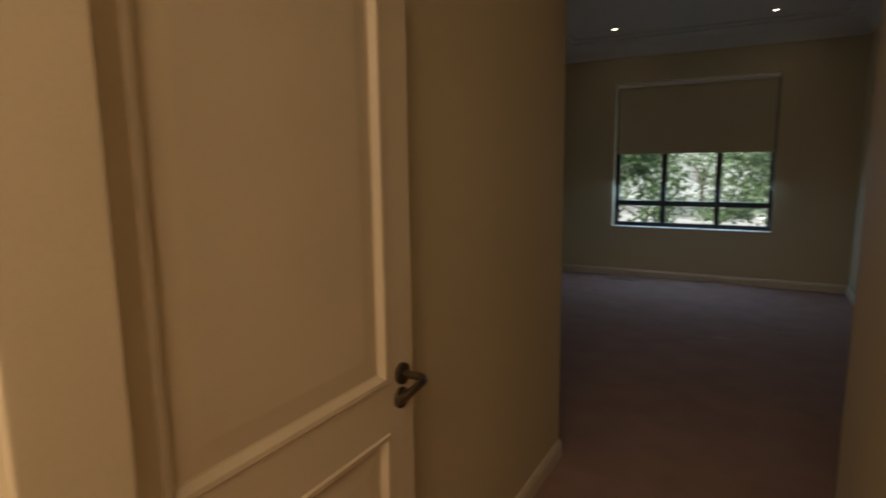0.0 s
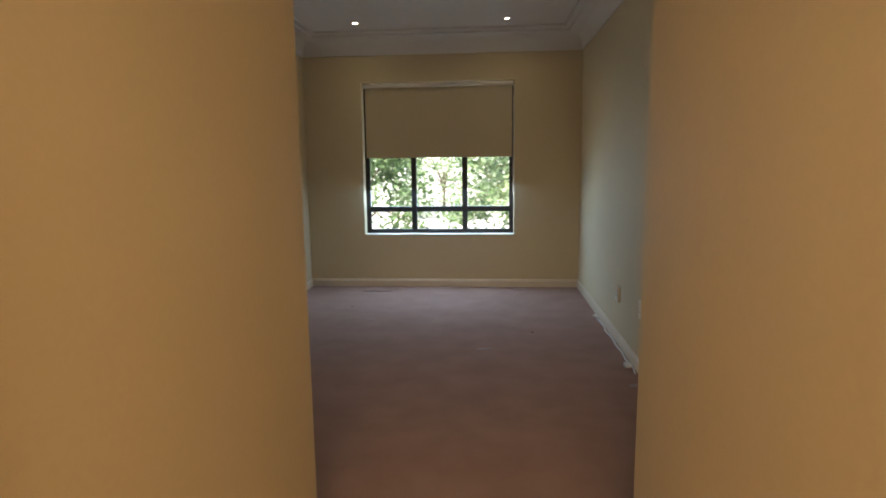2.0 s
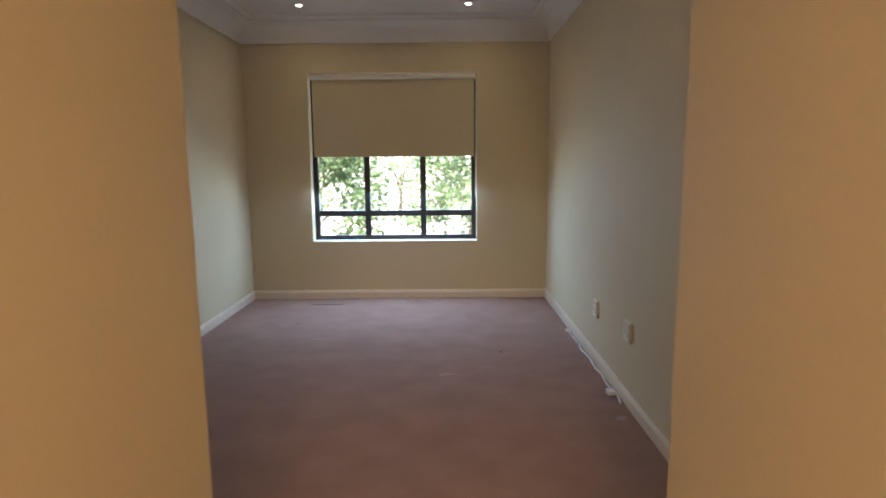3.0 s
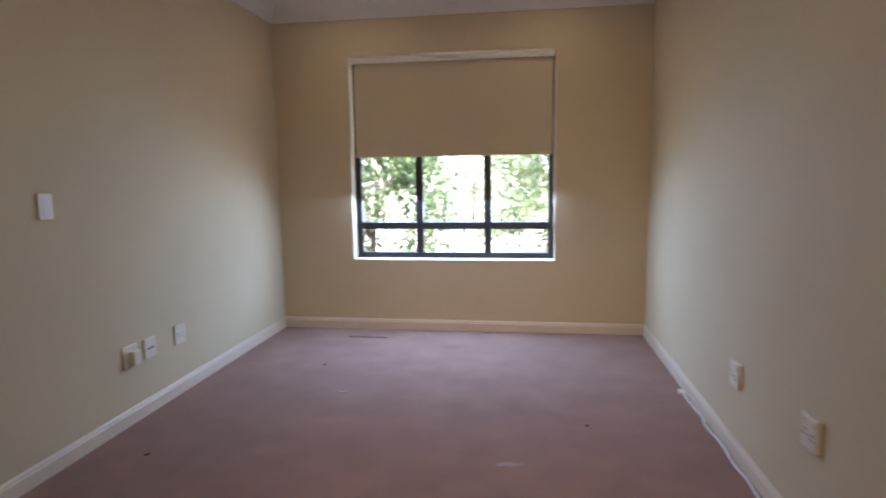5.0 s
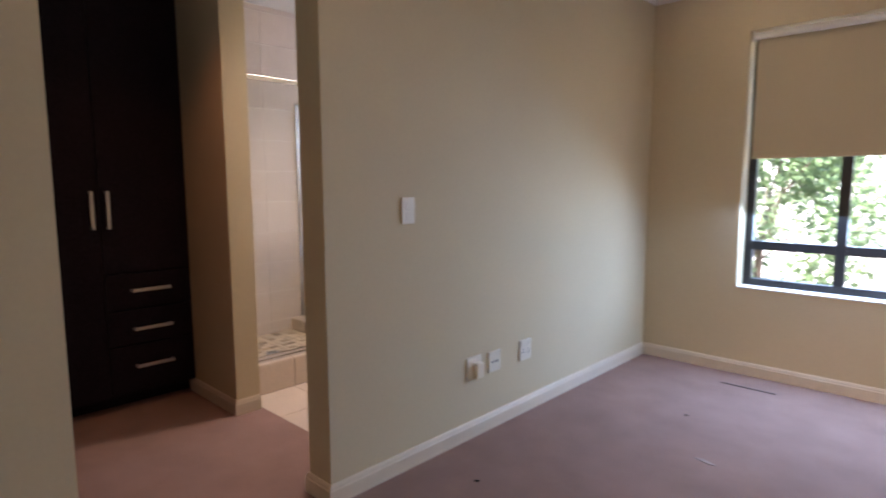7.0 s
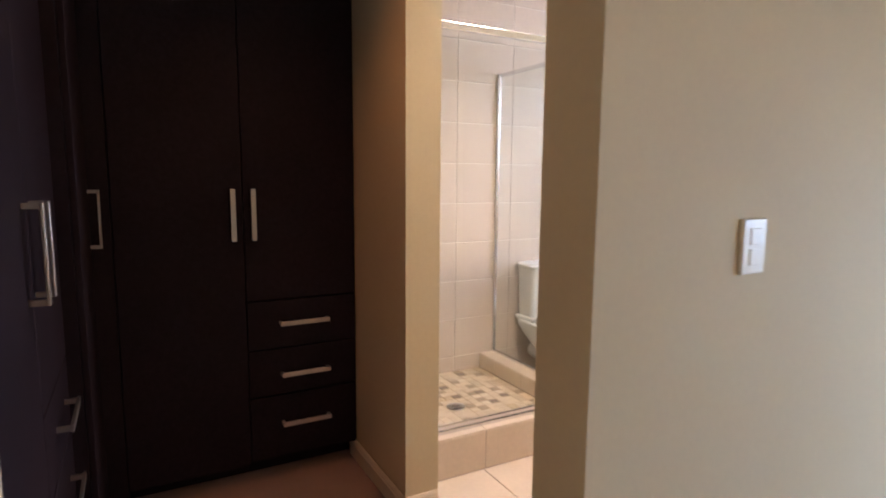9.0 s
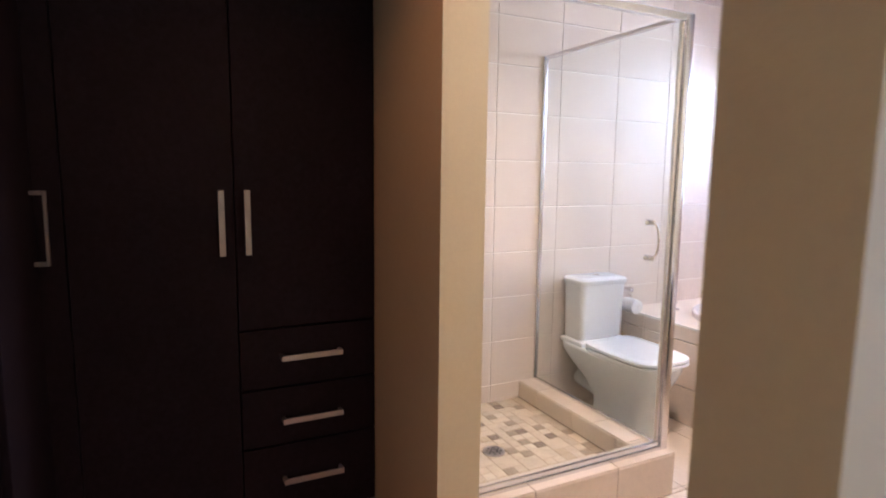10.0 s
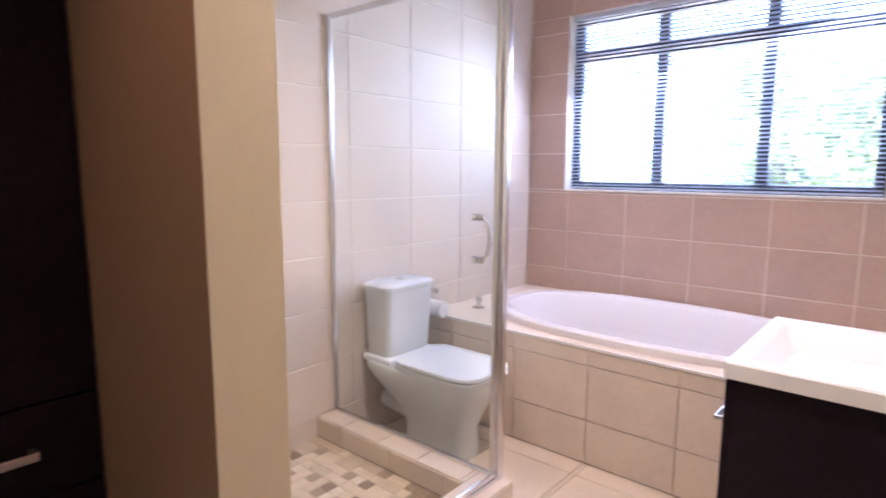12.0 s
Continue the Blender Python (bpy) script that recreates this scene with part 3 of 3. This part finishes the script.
ring = [(a, b + 0.0004) for a, b in sec] + [(a, b - 0.0004) for a, b in sec[::-1]]
loft(bm, [[(bx0 + 0.012, a, b) for a, b in ring], [(bx1 - 0.012, a, b) for a, b in ring]])
slat_me = mesh_of("slat", bm, M_SLAT)
n_slat = 46
for k in range(n_slat):
    s = new("slat", slat_me)
    s.parent = ven
    s.rotation_euler = (radians(-16), 0, 0)
    s.location = (0, 7.686, bz0 + 0.035 + (bz1 - bz0 - 0.075) * k / (n_slat - 1))
for x in (bx0 + 0.12, -3.43, bx1 - 0.12):
    part("ladder_cord", tube(B(), [(x, 7.673, bz0 + 0.015), (x, 7.673, bz1 - 0.02)], 0.0008, 6), M_RAIL, ven)

# bath in its tiled surround
BF, DECK = 6.625, 0.543
bath = thing("bathtub", "white oval acrylic bath set into a tiled surround", "bathtub")
bcx, bcy, brx, bry = -3.465, 7.135, 0.815, 0.455
bm = B()
loft(bm, [oval(bcx, bcy, brx, bry, DECK, 2.6, 64), oval(bcx, bcy, brx, bry, DECK + 0.030, 2.6, 64), oval(bcx, bcy, brx - 0.008, bry - 0.008, DECK + 0.038, 2.6, 64),
          oval(bcx, bcy, brx - 0.05, bry - 0.05, DECK + 0.036, 2.6, 64), oval(bcx, bcy, brx - 0.065, bry - 0.065, DECK + 0.018, 2.6, 64),
          oval(bcx, bcy, brx - 0.11, bry - 0.095, DECK - 0.15, 2.7, 64), oval(bcx, bcy, brx - 0.17, bry - 0.13, DECK - 0.33, 2.8, 64),
          oval(bcx, bcy, brx - 0.24, bry - 0.18, DECK - 0.385, 2.8, 64), oval(bcx, bcy, 0.2, 0.1, DECK - 0.395, 2.5, 64)], False, True)
part("tub", bm, M_ACRYL, bath, "", True)
part("drain", rod(B(), (-4.05, bcy, DECK - 0.382), (-4.05, bcy, DECK - 0.374), 0.028, 24), M_CHROME, bath, "chrome drain", True)
sur = thing("bath_surround", "cream tiled bath surround with dark joints", "bath surround")
bm = B()
hole = oval(bcx, bcy, brx - 0.03, bry - 0.03, DECK - 0.006, 2.6, 64)
box(bm, BW, XB - 0.002, BF + 0.006, BF + 0.03, 0, DECK - 0.04)
part("front_wall", bm, M_FGROUT, sur)
# deck: a plate with the oval cut out
bm = B()


def to_rect(p):
    dx, dy = p[0] - bcx, p[1] - bcy
    sx = ((BW if dx < 0 else XB - 0.002) - bcx) / dx if abs(dx) > 1e-6 else 1e9
    sy = ((BF if dy < 0 else BN) - bcy) / dy if abs(dy) > 1e-6 else 1e9
    k = min(abs(sx), abs(sy))
    return (bcx + dx * k, bcy + dy * k, p[2])


outer = [to_rect(p) for p in hole]
for cx, cyy in ((BW, BF), (XB - 0.002, BF), (XB - 0.002, BN), (BW, BN)):
    k = min(range(64), key=lambda q: (outer[q][0] - cx) ** 2 + (outer[q][1] - cyy) ** 2)
    outer[k] = (cx, cyy, 0)


def at_z(ring, z):
    return [(p[0], p[1], z) for p in ring]


loft(bm, [at_z(outer, DECK - 0.035), at_z(outer, DECK), at_z(hole, DECK), at_z(hole, DECK - 0.035)], False, False)
part("deck", bm, M_FTILE, sur, "cream tiled deck")
part("deck_trim", box(B(), BW, XB - 0.002, BF - 0.006, BF, DECK - 0.012, DECK + 0.001, 0.002), M_RAIL, sur, "white edge trim")
tap = thing("bath_tap", "chrome bath tap on the tiled deck", "tap")
bm = B()
rod(bm, (0, 0, 0), (0, 0, 0.006), 0.034, 28)
rod(bm, (0, 0, 0.006), (0, 0, 0.040), 0.013, 20, 0.011)
rod(bm, (0, 0, 0.040), (0, 0, 0.052), 0.020, 20)
part("tap_body", bm, M_CHROME, tap, "", True)
part("tap_lever", tube(B(), [(0, 0, 0.047), (-0.012, 0.01, 0.056), (-0.022, 0.018, 0.070)], 0.005, 10), M_CHROME, tap, "", True)
tap.location = (-4.33, 6.87, DECK)

# toilet against the west wall, facing east
toilet = thing("toilet", "white close-coupled porcelain toilet with its lid down", "toilet")
cy = 6.312


def rrect(x0, x1, y0, y1, z, r, n=6):
    out = []
    for cx, cyy, a0 in ((x1 - r, y1 - r, 0), (x0 + r, y1 - r, 90), (x0 + r, y0 + r, 180), (x1 - r, y0 + r, 270)):
        for k in range(n + 1):
            a = radians(a0 + 90 * k / n)
            out.append((cx + r * math.cos(a), cyy + r * math.sin(a), z))
    return out


bm = B()
loft(bm, [rrect(-4.49, -4.335, cy - 0.140, cy + 0.140, 0.425, 0.03), rrect(-4.49, -4.325, cy - 0.146, cy + 0.146, 0.45, 0.03), rrect(-4.49, -4.315, cy - 0.156, cy + 0.156, 0.738, 0.03)])
cist = part("cistern", bm, M_PORC, toilet, "", True)
bm = B()
loft(bm, [rrect(-4.495, -4.308, cy - 0.162, cy + 0.162, 0.740, 0.032), rrect(-4.495, -4.304, cy - 0.166, cy + 0.166, 0.748, 0.034), rrect(-4.495, -4.304, cy - 0.166, cy + 0.166, 0.766, 0.034), rrect(-4.49, -4.318, cy - 0.152, cy + 0.152, 0.776, 0.03), rrect(-4.48, -4.35, cy - 0.12, cy + 0.12, 0.780, 0.03)])
part("cistern_lid", bm, M_PORC, toilet, "", True)
part("flush_button", rod(B(), (-4.40, cy, 0.778), (-4.40, cy, 0.785), 0.021, 24), M_CHROME, cist, "chrome flush button", True)


def bowl(s0, s1, w, z, p=3.0, n=48):
    """A ring, square at the back and rounded at the front."""
    out = []
    for k in range(n):
        a = 2 * math.pi * k / n
        c, s = math.cos(a), math.sin(a)
        pw = p if c > 0 else 7.0
        x = (s0 + s1) / 2 + (s1 - s0) / 2 * math.copysign(abs(c) ** (2 / pw), c)
        out.append((x, cy + w / 2 * math.copysign(abs(s) ** (2 / pw), s), z))
    return out


bm = B()
loft(bm, [bowl(-4.27, -3.945, 0.235, 0.0), bowl(-4.27, -3.94, 0.22, 0.03), bowl(-4.28, -3.945, 0.21, 0.14), bowl(-4.33, -3.91, 0.25, 0.22), bowl(-4.42, -3.868, 0.32, 0.30),
          bowl(-4.49, -3.832, 0.355, 0.365), bowl(-4.49, -3.828, 0.36, 0.395), bowl(-4.49, -3.838, 0.35, 0.402)])
part("bowl", bm, M_PORC, toilet, "", True)
part("plinth", box(B(), -4.49, -4.30, cy - 0.165, cy + 0.165, 0.396, 0.426, 0.010, 3), M_PORC, toilet, "", True)
part("waste_pipe", rod(B(), (-4.49, cy, 0.16), (-4.24, cy, 0.13), 0.05, 24), M_PORC, toilet, "", True)
bm = B()
loft(bm, [bowl(-4.285, -3.824, 0.362, 0.404, 4.2), bowl(-4.285, -3.821, 0.366, 0.41, 4.2), bowl(-4.285, -3.824, 0.362, 0.420, 4.2)])
part("seat", bm, M_PORC, toilet, "", True)
bm = B()
loft(bm, [bowl(-4.285, -3.828, 0.352, 0.424, 4.2), bowl(-4.285, -3.822, 0.362, 0.428, 4.2), bowl(-4.285, -3.826, 0.358, 0.440, 4.2), bowl(-4.28, -3.848, 0.33, 0.447, 4.2), bowl(-4.24, -3.88, 0.24, 0.449, 4.2)])
part("lid", bm, M_PORC, toilet, "", True)
for dy in (-0.085, 0.085):
    part("hinge", rod(B(), (-4.288, cy + dy - 0.02, 0.430), (-4.288, cy + dy + 0.02, 0.430), 0.012, 14), M_PORC, toilet, "", True)
valve = thing("stop_valve", "small chrome stop valve beside the cistern", "valve")
bm = B()
rod(bm, (-4.498, 6.610, 0.67), (-4.43, 6.610, 0.67), 0.008, 12)
rod(bm, (-4.44, 6.610, 0.67), (-4.415, 6.610, 0.67), 0.013, 16)
part("valve_body", bm, M_CHROME, valve, "", True)
roll = thing("toilet_roll", "white toilet roll on a chrome wall holder", "toilet roll")
part("paper", rod(B(), (-4.46, 6.61, 0.575), (-4.365, 6.61, 0.575), 0.043, 32), M_PAPER, roll, "", True)
part("holder", tube(B(), [(-4.499, 6.66, 0.62), (-4.47, 6.66, 0.62), (-4.47, 6.64, 0.58), (-4.47, 6.61, 0.575), (-4.35, 6.61, 0.575)], 0.005, 10), M_CHROME, roll, "chrome holder", True)

# vanity along the partition
van = thing("vanity", "dark wenge bathroom vanity with a white basin top", "vanity unit")
vx0, vx1, vy0, vy1 = -2.838, XB - 0.004, 5.98, 6.612
for a, b in ((vy0 + 0.008, vy0 + 0.024), (vy1 - 0.024, vy1 - 0.008)):
    part("side_panel", box(B(), vx0 + 0.022, vx1, a, b, 0.14, 0.758, 0.001, 1), M_ROBE, van)
part("back_panel", box(B(), vx1 - 0.016, vx1, vy0 + 0.025, vy1 - 0.025, 0.158, 0.758), M_ROBE, van)
part("base_panel", box(B(), vx0 + 0.022, vx1, vy0 + 0.025, vy1 - 0.025, 0.14, 0.156), M_ROBE, van)
for a, b, hy in ((vy0 + 0.010, (vy0 + vy1) / 2, 6.22), ((vy0 + vy1) / 2, vy1 - 0.010, 6.29)):
    dd = part("door", box(B(), vx0 + 0.004, vx0 + 0.021, a + 0.0015, b - 0.0015, 0.145, 0.752, 0.0015, 1), M_ROBE, van)
    hb = B()
    hy = vy0 + 0.10 if hy < 6.25 else vy1 - 0.10
    box(hb, vx0 - 0.026, vx0 - 0.018, hy - 0.06, hy + 0.06, 0.620, 0.634, 0.0015, 1)
    box(hb, vx0 - 0.020, vx0 + 0.004, hy - 0.056, hy - 0.048, 0.622, 0.632)
    box(hb, vx0 - 0.020, vx0 + 0.004, hy + 0.048, hy + 0.056, 0.622, 0.632)
    part("handle", hb, M_STEEL, dd, "steel bar handle")
for x in (vx0 + 0.06, vx1 - 0.05):
    for y in (vy0 + 0.05, vy1 - 0.05):
        part("leg", rod(B(), (x, y, 0.0), (x, y, 0.14), 0.016, 16), M_STEEL, van, "steel leg", True)
bas = thing("basin", "white rectangular ceramic basin on the vanity", "basin")
bm = B()
loft(bm, [rrect(vx0, vx1, vy0, vy1, 0.760, 0.008), rrect(vx0, vx1, vy0, vy1, 0.802, 0.008), rrect(vx0 + 0.005, vx1, vy0 + 0.005, vy1 - 0.005, 0.808, 0.008),
          rrect(vx0 + 0.045, vx1 - 0.09, vy0 + 0.05, vy1 - 0.05, 0.808, 0.03), rrect(vx0 + 0.052, vx1 - 0.097, vy0 + 0.057, vy1 - 0.057, 0.801, 0.03),
          rrect(vx0 + 0.085, vx1 - 0.12, vy0 + 0.10, vy1 - 0.10, 0.722, 0.05), rrect(vx0 + 0.14, vx1 - 0.16, vy0 + 0.16, vy1 - 0.16, 0.712, 0.05)], False, True)
part("bowl", bm, M_PORC, bas, "", True)
part("waste", rod(B(), (-2.60, 6.255, 0.712), (-2.60, 6.255, 0.718), 0.022, 20), M_CHROME, bas, "chrome waste", True)
# shower
tray = thing("shower_tray", "tiled shower base with a raised kerb and mosaic floor", "shower tray")
KX0, KX1, KY0, KY1, KZ = -3.648, -3.522, 5.882, 6.012, 0.190
bm = B()
box(bm, BW, KX0, BS, KY0, 0.0, 0.090)
part("bed", bm, M_BEDGROUT, tray)
part("front_kerb", box(B(), KX0, KX1, BS, KY1, -0.004, KZ - 0.008), M_FGROUT, tray)
part("side_kerb", box(B(), BW, KX0, KY0, KY1, -0.004, KZ - 0.008), M_FGROUT, tray)
bm = B()
rod(bm, (-4.000, 5.415, 0.093), (-4.000, 5.415, 0.100), 0.050, 32)
drain = part("drain", bm, M_STEEL, tray, "round steel drain grate", True)
bm = B()
for k in range(8):
    for r in (0.016, 0.032):
        a = radians(45 * k + (22 if r > 0.02 else 0))
        rod(bm, (-4.000 + r * math.cos(a), 5.415 + r * math.sin(a), 0.0995), (-4.000 + r * math.cos(a), 5.415 + r * math.sin(a), 0.1006), 0.005, 8)
part("grate_holes", bm, M_DARKMARK, drain)

scr = thing("shower_screen", "clear glass shower enclosure in chrome framing", "shower screen")
GY, GX, GTOP = 5.984, -3.575, 1.966
pane = part("side_panel", box(B(), BW + 0.02, GX - 0.014, GY - 0.003, GY + 0.003, KZ + 0.012, GTOP - 0.012), M_SHOWER, scr, "fixed clear glass side panel")
pane.visible_shadow = False
part("corner_post", box(B(), GX - 0.019, GX + 0.021, GY - 0.020, GY + 0.018, KZ, GTOP, 0.006), M_CHROME, scr, "", True)
part("wall_channel", box(B(), BW, BW + 0.014, GY - 0.012, GY + 0.012, KZ, GTOP, 0.003), M_CHROME, scr)
part("wall_channel", box(B(), GX - 0.012, GX + 0.012, BS, BS + 0.022, KZ, GTOP, 0.003), M_CHROME, scr)
part("top_rail", box(B(), BW + 0.022, GX - 0.016, GY - 0.010, GY + 0.010, GTOP - 0.020, GTOP, 0.003), M_CHROME, scr)
part("top_rail", box(B(), GX - 0.015, GX + 0.015, BS + 0.022, GY - 0.018, GTOP - 0.030, GTOP, 0.004), M_CHROME, scr)
part("bottom_rail", box(B(), BW + 0.022, GX - 0.016, GY - 0.010, GY + 0.010, KZ, KZ + 0.014, 0.003), M_CHROME, scr)
part("bottom_rail", box(B(), GX - 0.018, GX + 0.018, BS + 0.022, GY - 0.018, KZ, KZ + 0.018, 0.004), M_CHROME, scr)
part("drip_rail", box(B(), GX + 0.005, GX + 0.016, BS + 0.03, GY - 0.03, KZ + 0.022, KZ + 0.042, 0.004), M_CHROME, scr)
dpane = part("door", box(B(), GX - 0.003, GX + 0.003, BS + 0.026, GY - 0.022, KZ + 0.022, GTOP - 0.034), M_SHOWER, scr, "hinged clear glass shower door")
dpane.visible_shadow = False
part("door_stile", box(B(), GX - 0.009, GX + 0.009, GY - 0.036, GY - 0.022, KZ + 0.022, GTOP - 0.034, 0.003), M_CHROME, dpane)
pts = []
for k in range(15):
    a = radians(-90 + 180 * k / 14)
    pts.append((GX + 0.012 + 0.032 * math.cos(a), 5.855, 1.087 + 0.071 * math.sin(a)))
hnd = part("handle", tube(B(), pts, 0.0055, 12), M_CHROME, dpane, "curved chrome pull handle", True)
for z in (1.016, 1.158):
    bm = B()
    rod(bm, (GX + 0.003, 5.855, z), (GX + 0.016, 5.855, z), 0.011, 20)
    rod(bm, (GX - 0.020, 5.855, z), (GX - 0.003, 5.855, z), 0.013, 20, 0.009)
    part("knob", bm, M_CHROME, hnd, "", True)

# ---- garden outside the windows ----
bm = B()
box(bm, -400, 400, OUT, 800, -0.60, -0.40)
fix("ground", bm, M_SOIL, "pale dry gravel reaching away from the house", "ground")


def shrub(name, x, y, h, r, leaves, mat, seed, label):
    """A tree with forked limbs and a crown of separate leaves gathered in clumps."""
    rnd = random.Random(seed)
    t = thing(name, label, "tree", "garden trees")
    bm = B()
    base = -0.42
    rod(bm, (0, 0, base), (0.05, 0.02, base + h * 0.35), 0.06, 10, 0.04)
    clumps = []
    for k in range(36):
        a, u = rnd.uniform(0, 2 * math.pi), rnd.random()
        rr = r * (0.35 + 0.65 * rnd.random())
        c = Vector((rr * math.cos(a), rr * math.sin(a), base + h * (0.06 + 0.90 * u)))
        c.x *= 1.15 - 0.6 * abs(u - 0.45)
        c.y *= 1.15 - 0.6 * abs(u - 0.45)
        clumps.append(c)
        if k % 2 == 0:
            mid = Vector((c.x * 0.4, c.y * 0.4, base + h * (0.25 + 0.4 * u)))
            tube(bm, [(0.03, 0.01, base + h * 0.22), mid, c], 0.012, 6)
    part("trunk", bm, M_BARK, t, "", True)
    verts, faces = [], []
    for k in range(leaves):
        c = clumps[rnd.randrange(len(clumps))]
        d = Vector((rnd.gauss(0, 1), rnd.gauss(0, 1), rnd.gauss(0, 0.8)))
        p = c + d * (r * 0.155)
        L = rnd.uniform(0.07, 0.17)
        ax = Vector((rnd.gauss(0, 1), rnd.gauss(0, 1), rnd.gauss(0, 0.6) - 0.4)).normalized()
        sd = ax.orthogonal().normalized()
        sd = Matrix.Rotation(rnd.uniform(0, 6.28), 3, ax) @ sd
        up = ax.cross(sd) * 0.12 * L
        i = len(verts)
        verts += [p, p + ax * L * 0.5 + sd * L * 0.30 + up, p + ax * L, p + ax * L * 0.5 - sd * L * 0.30 + up]
        faces += [(i, i + 1, i + 2), (i, i + 2, i + 3)]
    me = bpy.data.meshes.new("crown")
    me.from_pydata([tuple(v) for v in verts], [], faces)
    me.materials.append(mat)
    cr = new("crown", me)
    cr.parent = t
    t.location = (x, y, 0)


SH = "leafy green garden tree in bright sun"
for k, (x, y, h, r) in enumerate(((-3.5, 11.6, 3.2, 1.2), (-2.7, 12.4, 2.7, 1.3), (1.0, 11.3, 4.0, 1.25), (0.4, 14.5, 4.0, 1.4), (2.6, 12.4, 4.2, 1.4), (4.3, 13.4, 4.4, 1.5), (-5.4, 14.0, 3.2, 1.4), (-10.5, 13.0, 2.4, 1.3), (-1.7, 21.0, 4.4, 2.3), (1.6, 22.5, 4.8, 2.4), (-4.9, 22.0, 4.2, 2.3))):
    shrub("tree", x, y, h, r, 4800, M_LEAF if k % 2 else M_LEAF2, k + 1, SH)

# ---- tiles, piece by piece ----
_tiles = {}


def tile_mesh(w, h, t, mat, edge=0.0018):
    key = (round(w, 3), round(h, 3), t, mat.name)
    if key not in _tiles:
        bm = B()
        a, b = w / 2, h / 2
        loft(bm, [[(-a, -b, 0), (a, -b, 0), (a, b, 0), (-a, b, 0)], [(-a, -b, t - edge), (a, -b, t - edge), (a, b, t - edge), (-a, b, t - edge)],
                  [(-a + edge, -b + edge, t), (a - edge, -b + edge, t), (a - edge, b - edge, t), (-a + edge, b - edge, t)]], False, True)
        _tiles[key] = mesh_of("tile", bm, mat)
    return _tiles[key]


def lay(parent, origin, u, v, us, vs, mat, t=0.008, gap=0.004, skip=None, name="tile"):
    """Tiles between the joint lines us and vs of a plane with axes u and v; skip: a rectangle left free."""
    u, v, o = Vector(u), Vector(v), Vector(origin)
    n = u.cross(v)
    turn = Matrix((u, v, n)).transposed().to_4x4()
    for a, b in zip(us, us[1:]):
        for c, d in zip(vs, vs[1:]):
            cells = [(a, b, c, d)]
            if skip:
                s0, s1, s2, s3 = skip
                if a < s1 and b > s0 and c < s3 and d > s2:
                    cells = []
                    if c < s2:
                        cells.append((a, b, c, s2))
                    if d > s3:
                        cells.append((a, b, s3, d))
                    lo, hi = max(c, s2), min(d, s3)
                    if a < s0:
                        cells.append((a, s0, lo, hi))
                    if b > s1:
                        cells.append((s1, b, lo, hi))
            for p, q, r, s in cells:
                if q - p < 0.012 or s - r < 0.012:
                    continue
                ob = new(name, tile_mesh(q - p - gap, s - r - gap, t, mat))
                ob.parent = parent
                ob.matrix_world = Matrix.Translation(o + u * (p + q) / 2 + v * (r + s) / 2) @ turn


def steps(lo, hi, first, pitch):
    out = [lo]
    x = first
    while x < hi - 0.012:
        if x > lo + 0.012:
            out.append(x)
        x += pitch
    return out + [hi]


ROWS_Z = steps(0.0, ZB, 0.192, 0.2445)
# west wall: u runs north to south so that the tiles face east
lay(wall_w, (BW - 0.003, 0, 0), (0, 1, 0), (0, 0, 1), steps(BS, BN, 5.285, 0.405), ROWS_Z, M_TILE, t=0.003)
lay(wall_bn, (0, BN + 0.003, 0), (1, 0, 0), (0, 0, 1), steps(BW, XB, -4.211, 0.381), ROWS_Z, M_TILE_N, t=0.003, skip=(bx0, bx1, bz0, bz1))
lay(floor_b, (0, 0, -0.008), (1, 0, 0), (0, 1, 0), steps(KX1, XB, -3.54, 0.405), steps(4.965, BF, 5.29, 0.405), M_FTILE)
lay(floor_b, (0, 0, -0.008), (1, 0, 0), (0, 1, 0), steps(BW, KX1, -4.355, 0.405), steps(KY1, BF, 6.10, 0.405), M_FTILE)
lay(sur, (0, BF + 0.006, 0), (1, 0, 0), (0, 0, 1), steps(BW, XB - 0.002, -4.324, 0.392), [0.0, 0.202, 0.457, DECK - 0.012], M_FTILE, name="tile")
lay(tray, (KX1 - 0.002, 0, 0), (0, 1, 0), (0, 0, 1), steps(BS, KY1, 5.30, 0.40), [0.0, KZ - 0.006], M_FTILE, t=0.006)
lay(tray, (0, 0, KZ - 0.008), (1, 0, 0), (0, 1, 0), [KX0, KX1 + 0.004], steps(BS, KY1, 5.30, 0.40), M_FTILE)
lay(tray, (0, 0, KZ - 0.008), (1, 0, 0), (0, 1, 0), steps(BW, KX0, -4.33, 0.22), [KY0, KY1], M_FTILE)
lay(tray, (0, KY0, 0), (1, 0, 0), (0, 0, 1), steps(BW, KX0, -4.33, 0.30), [0.096, KZ - 0.004], M_FTILE, t=0.004)
# shower floor: squares and oblongs of one stone, fitted together on a 5 cm module
rnd = random.Random(7)
cell, nx, ny = 0.0501, 17, 18
taken = set()
for gy in range(ny):
    for gx in range(nx):
        if (gx, gy) in taken:
            continue
        w, h = rnd.choice(((1, 1), (1, 1), (1, 1), (1, 1), (2, 1), (2, 1), (1, 2), (2, 2)))
        if gx + w > nx or any((gx + a, gy) in taken for a in range(w)):
            w = 1
        if gy + h > ny:
            h = 1
        taken.update((gx + a, gy + b) for a in range(w) for b in range(h))
        mat = M_MOSAIC if w * h == 1 else M_STONE
        ob = new("mosaic_tile", tile_mesh(w * cell - 0.0018, h * 0.0514 - 0.0018, 0.006, mat))
        ob.parent = tray
        ob.matrix_world = Matrix.Translation((BW + (gx + w / 2) * cell, BS + (gy + h / 2) * 0.0514, 0.090))
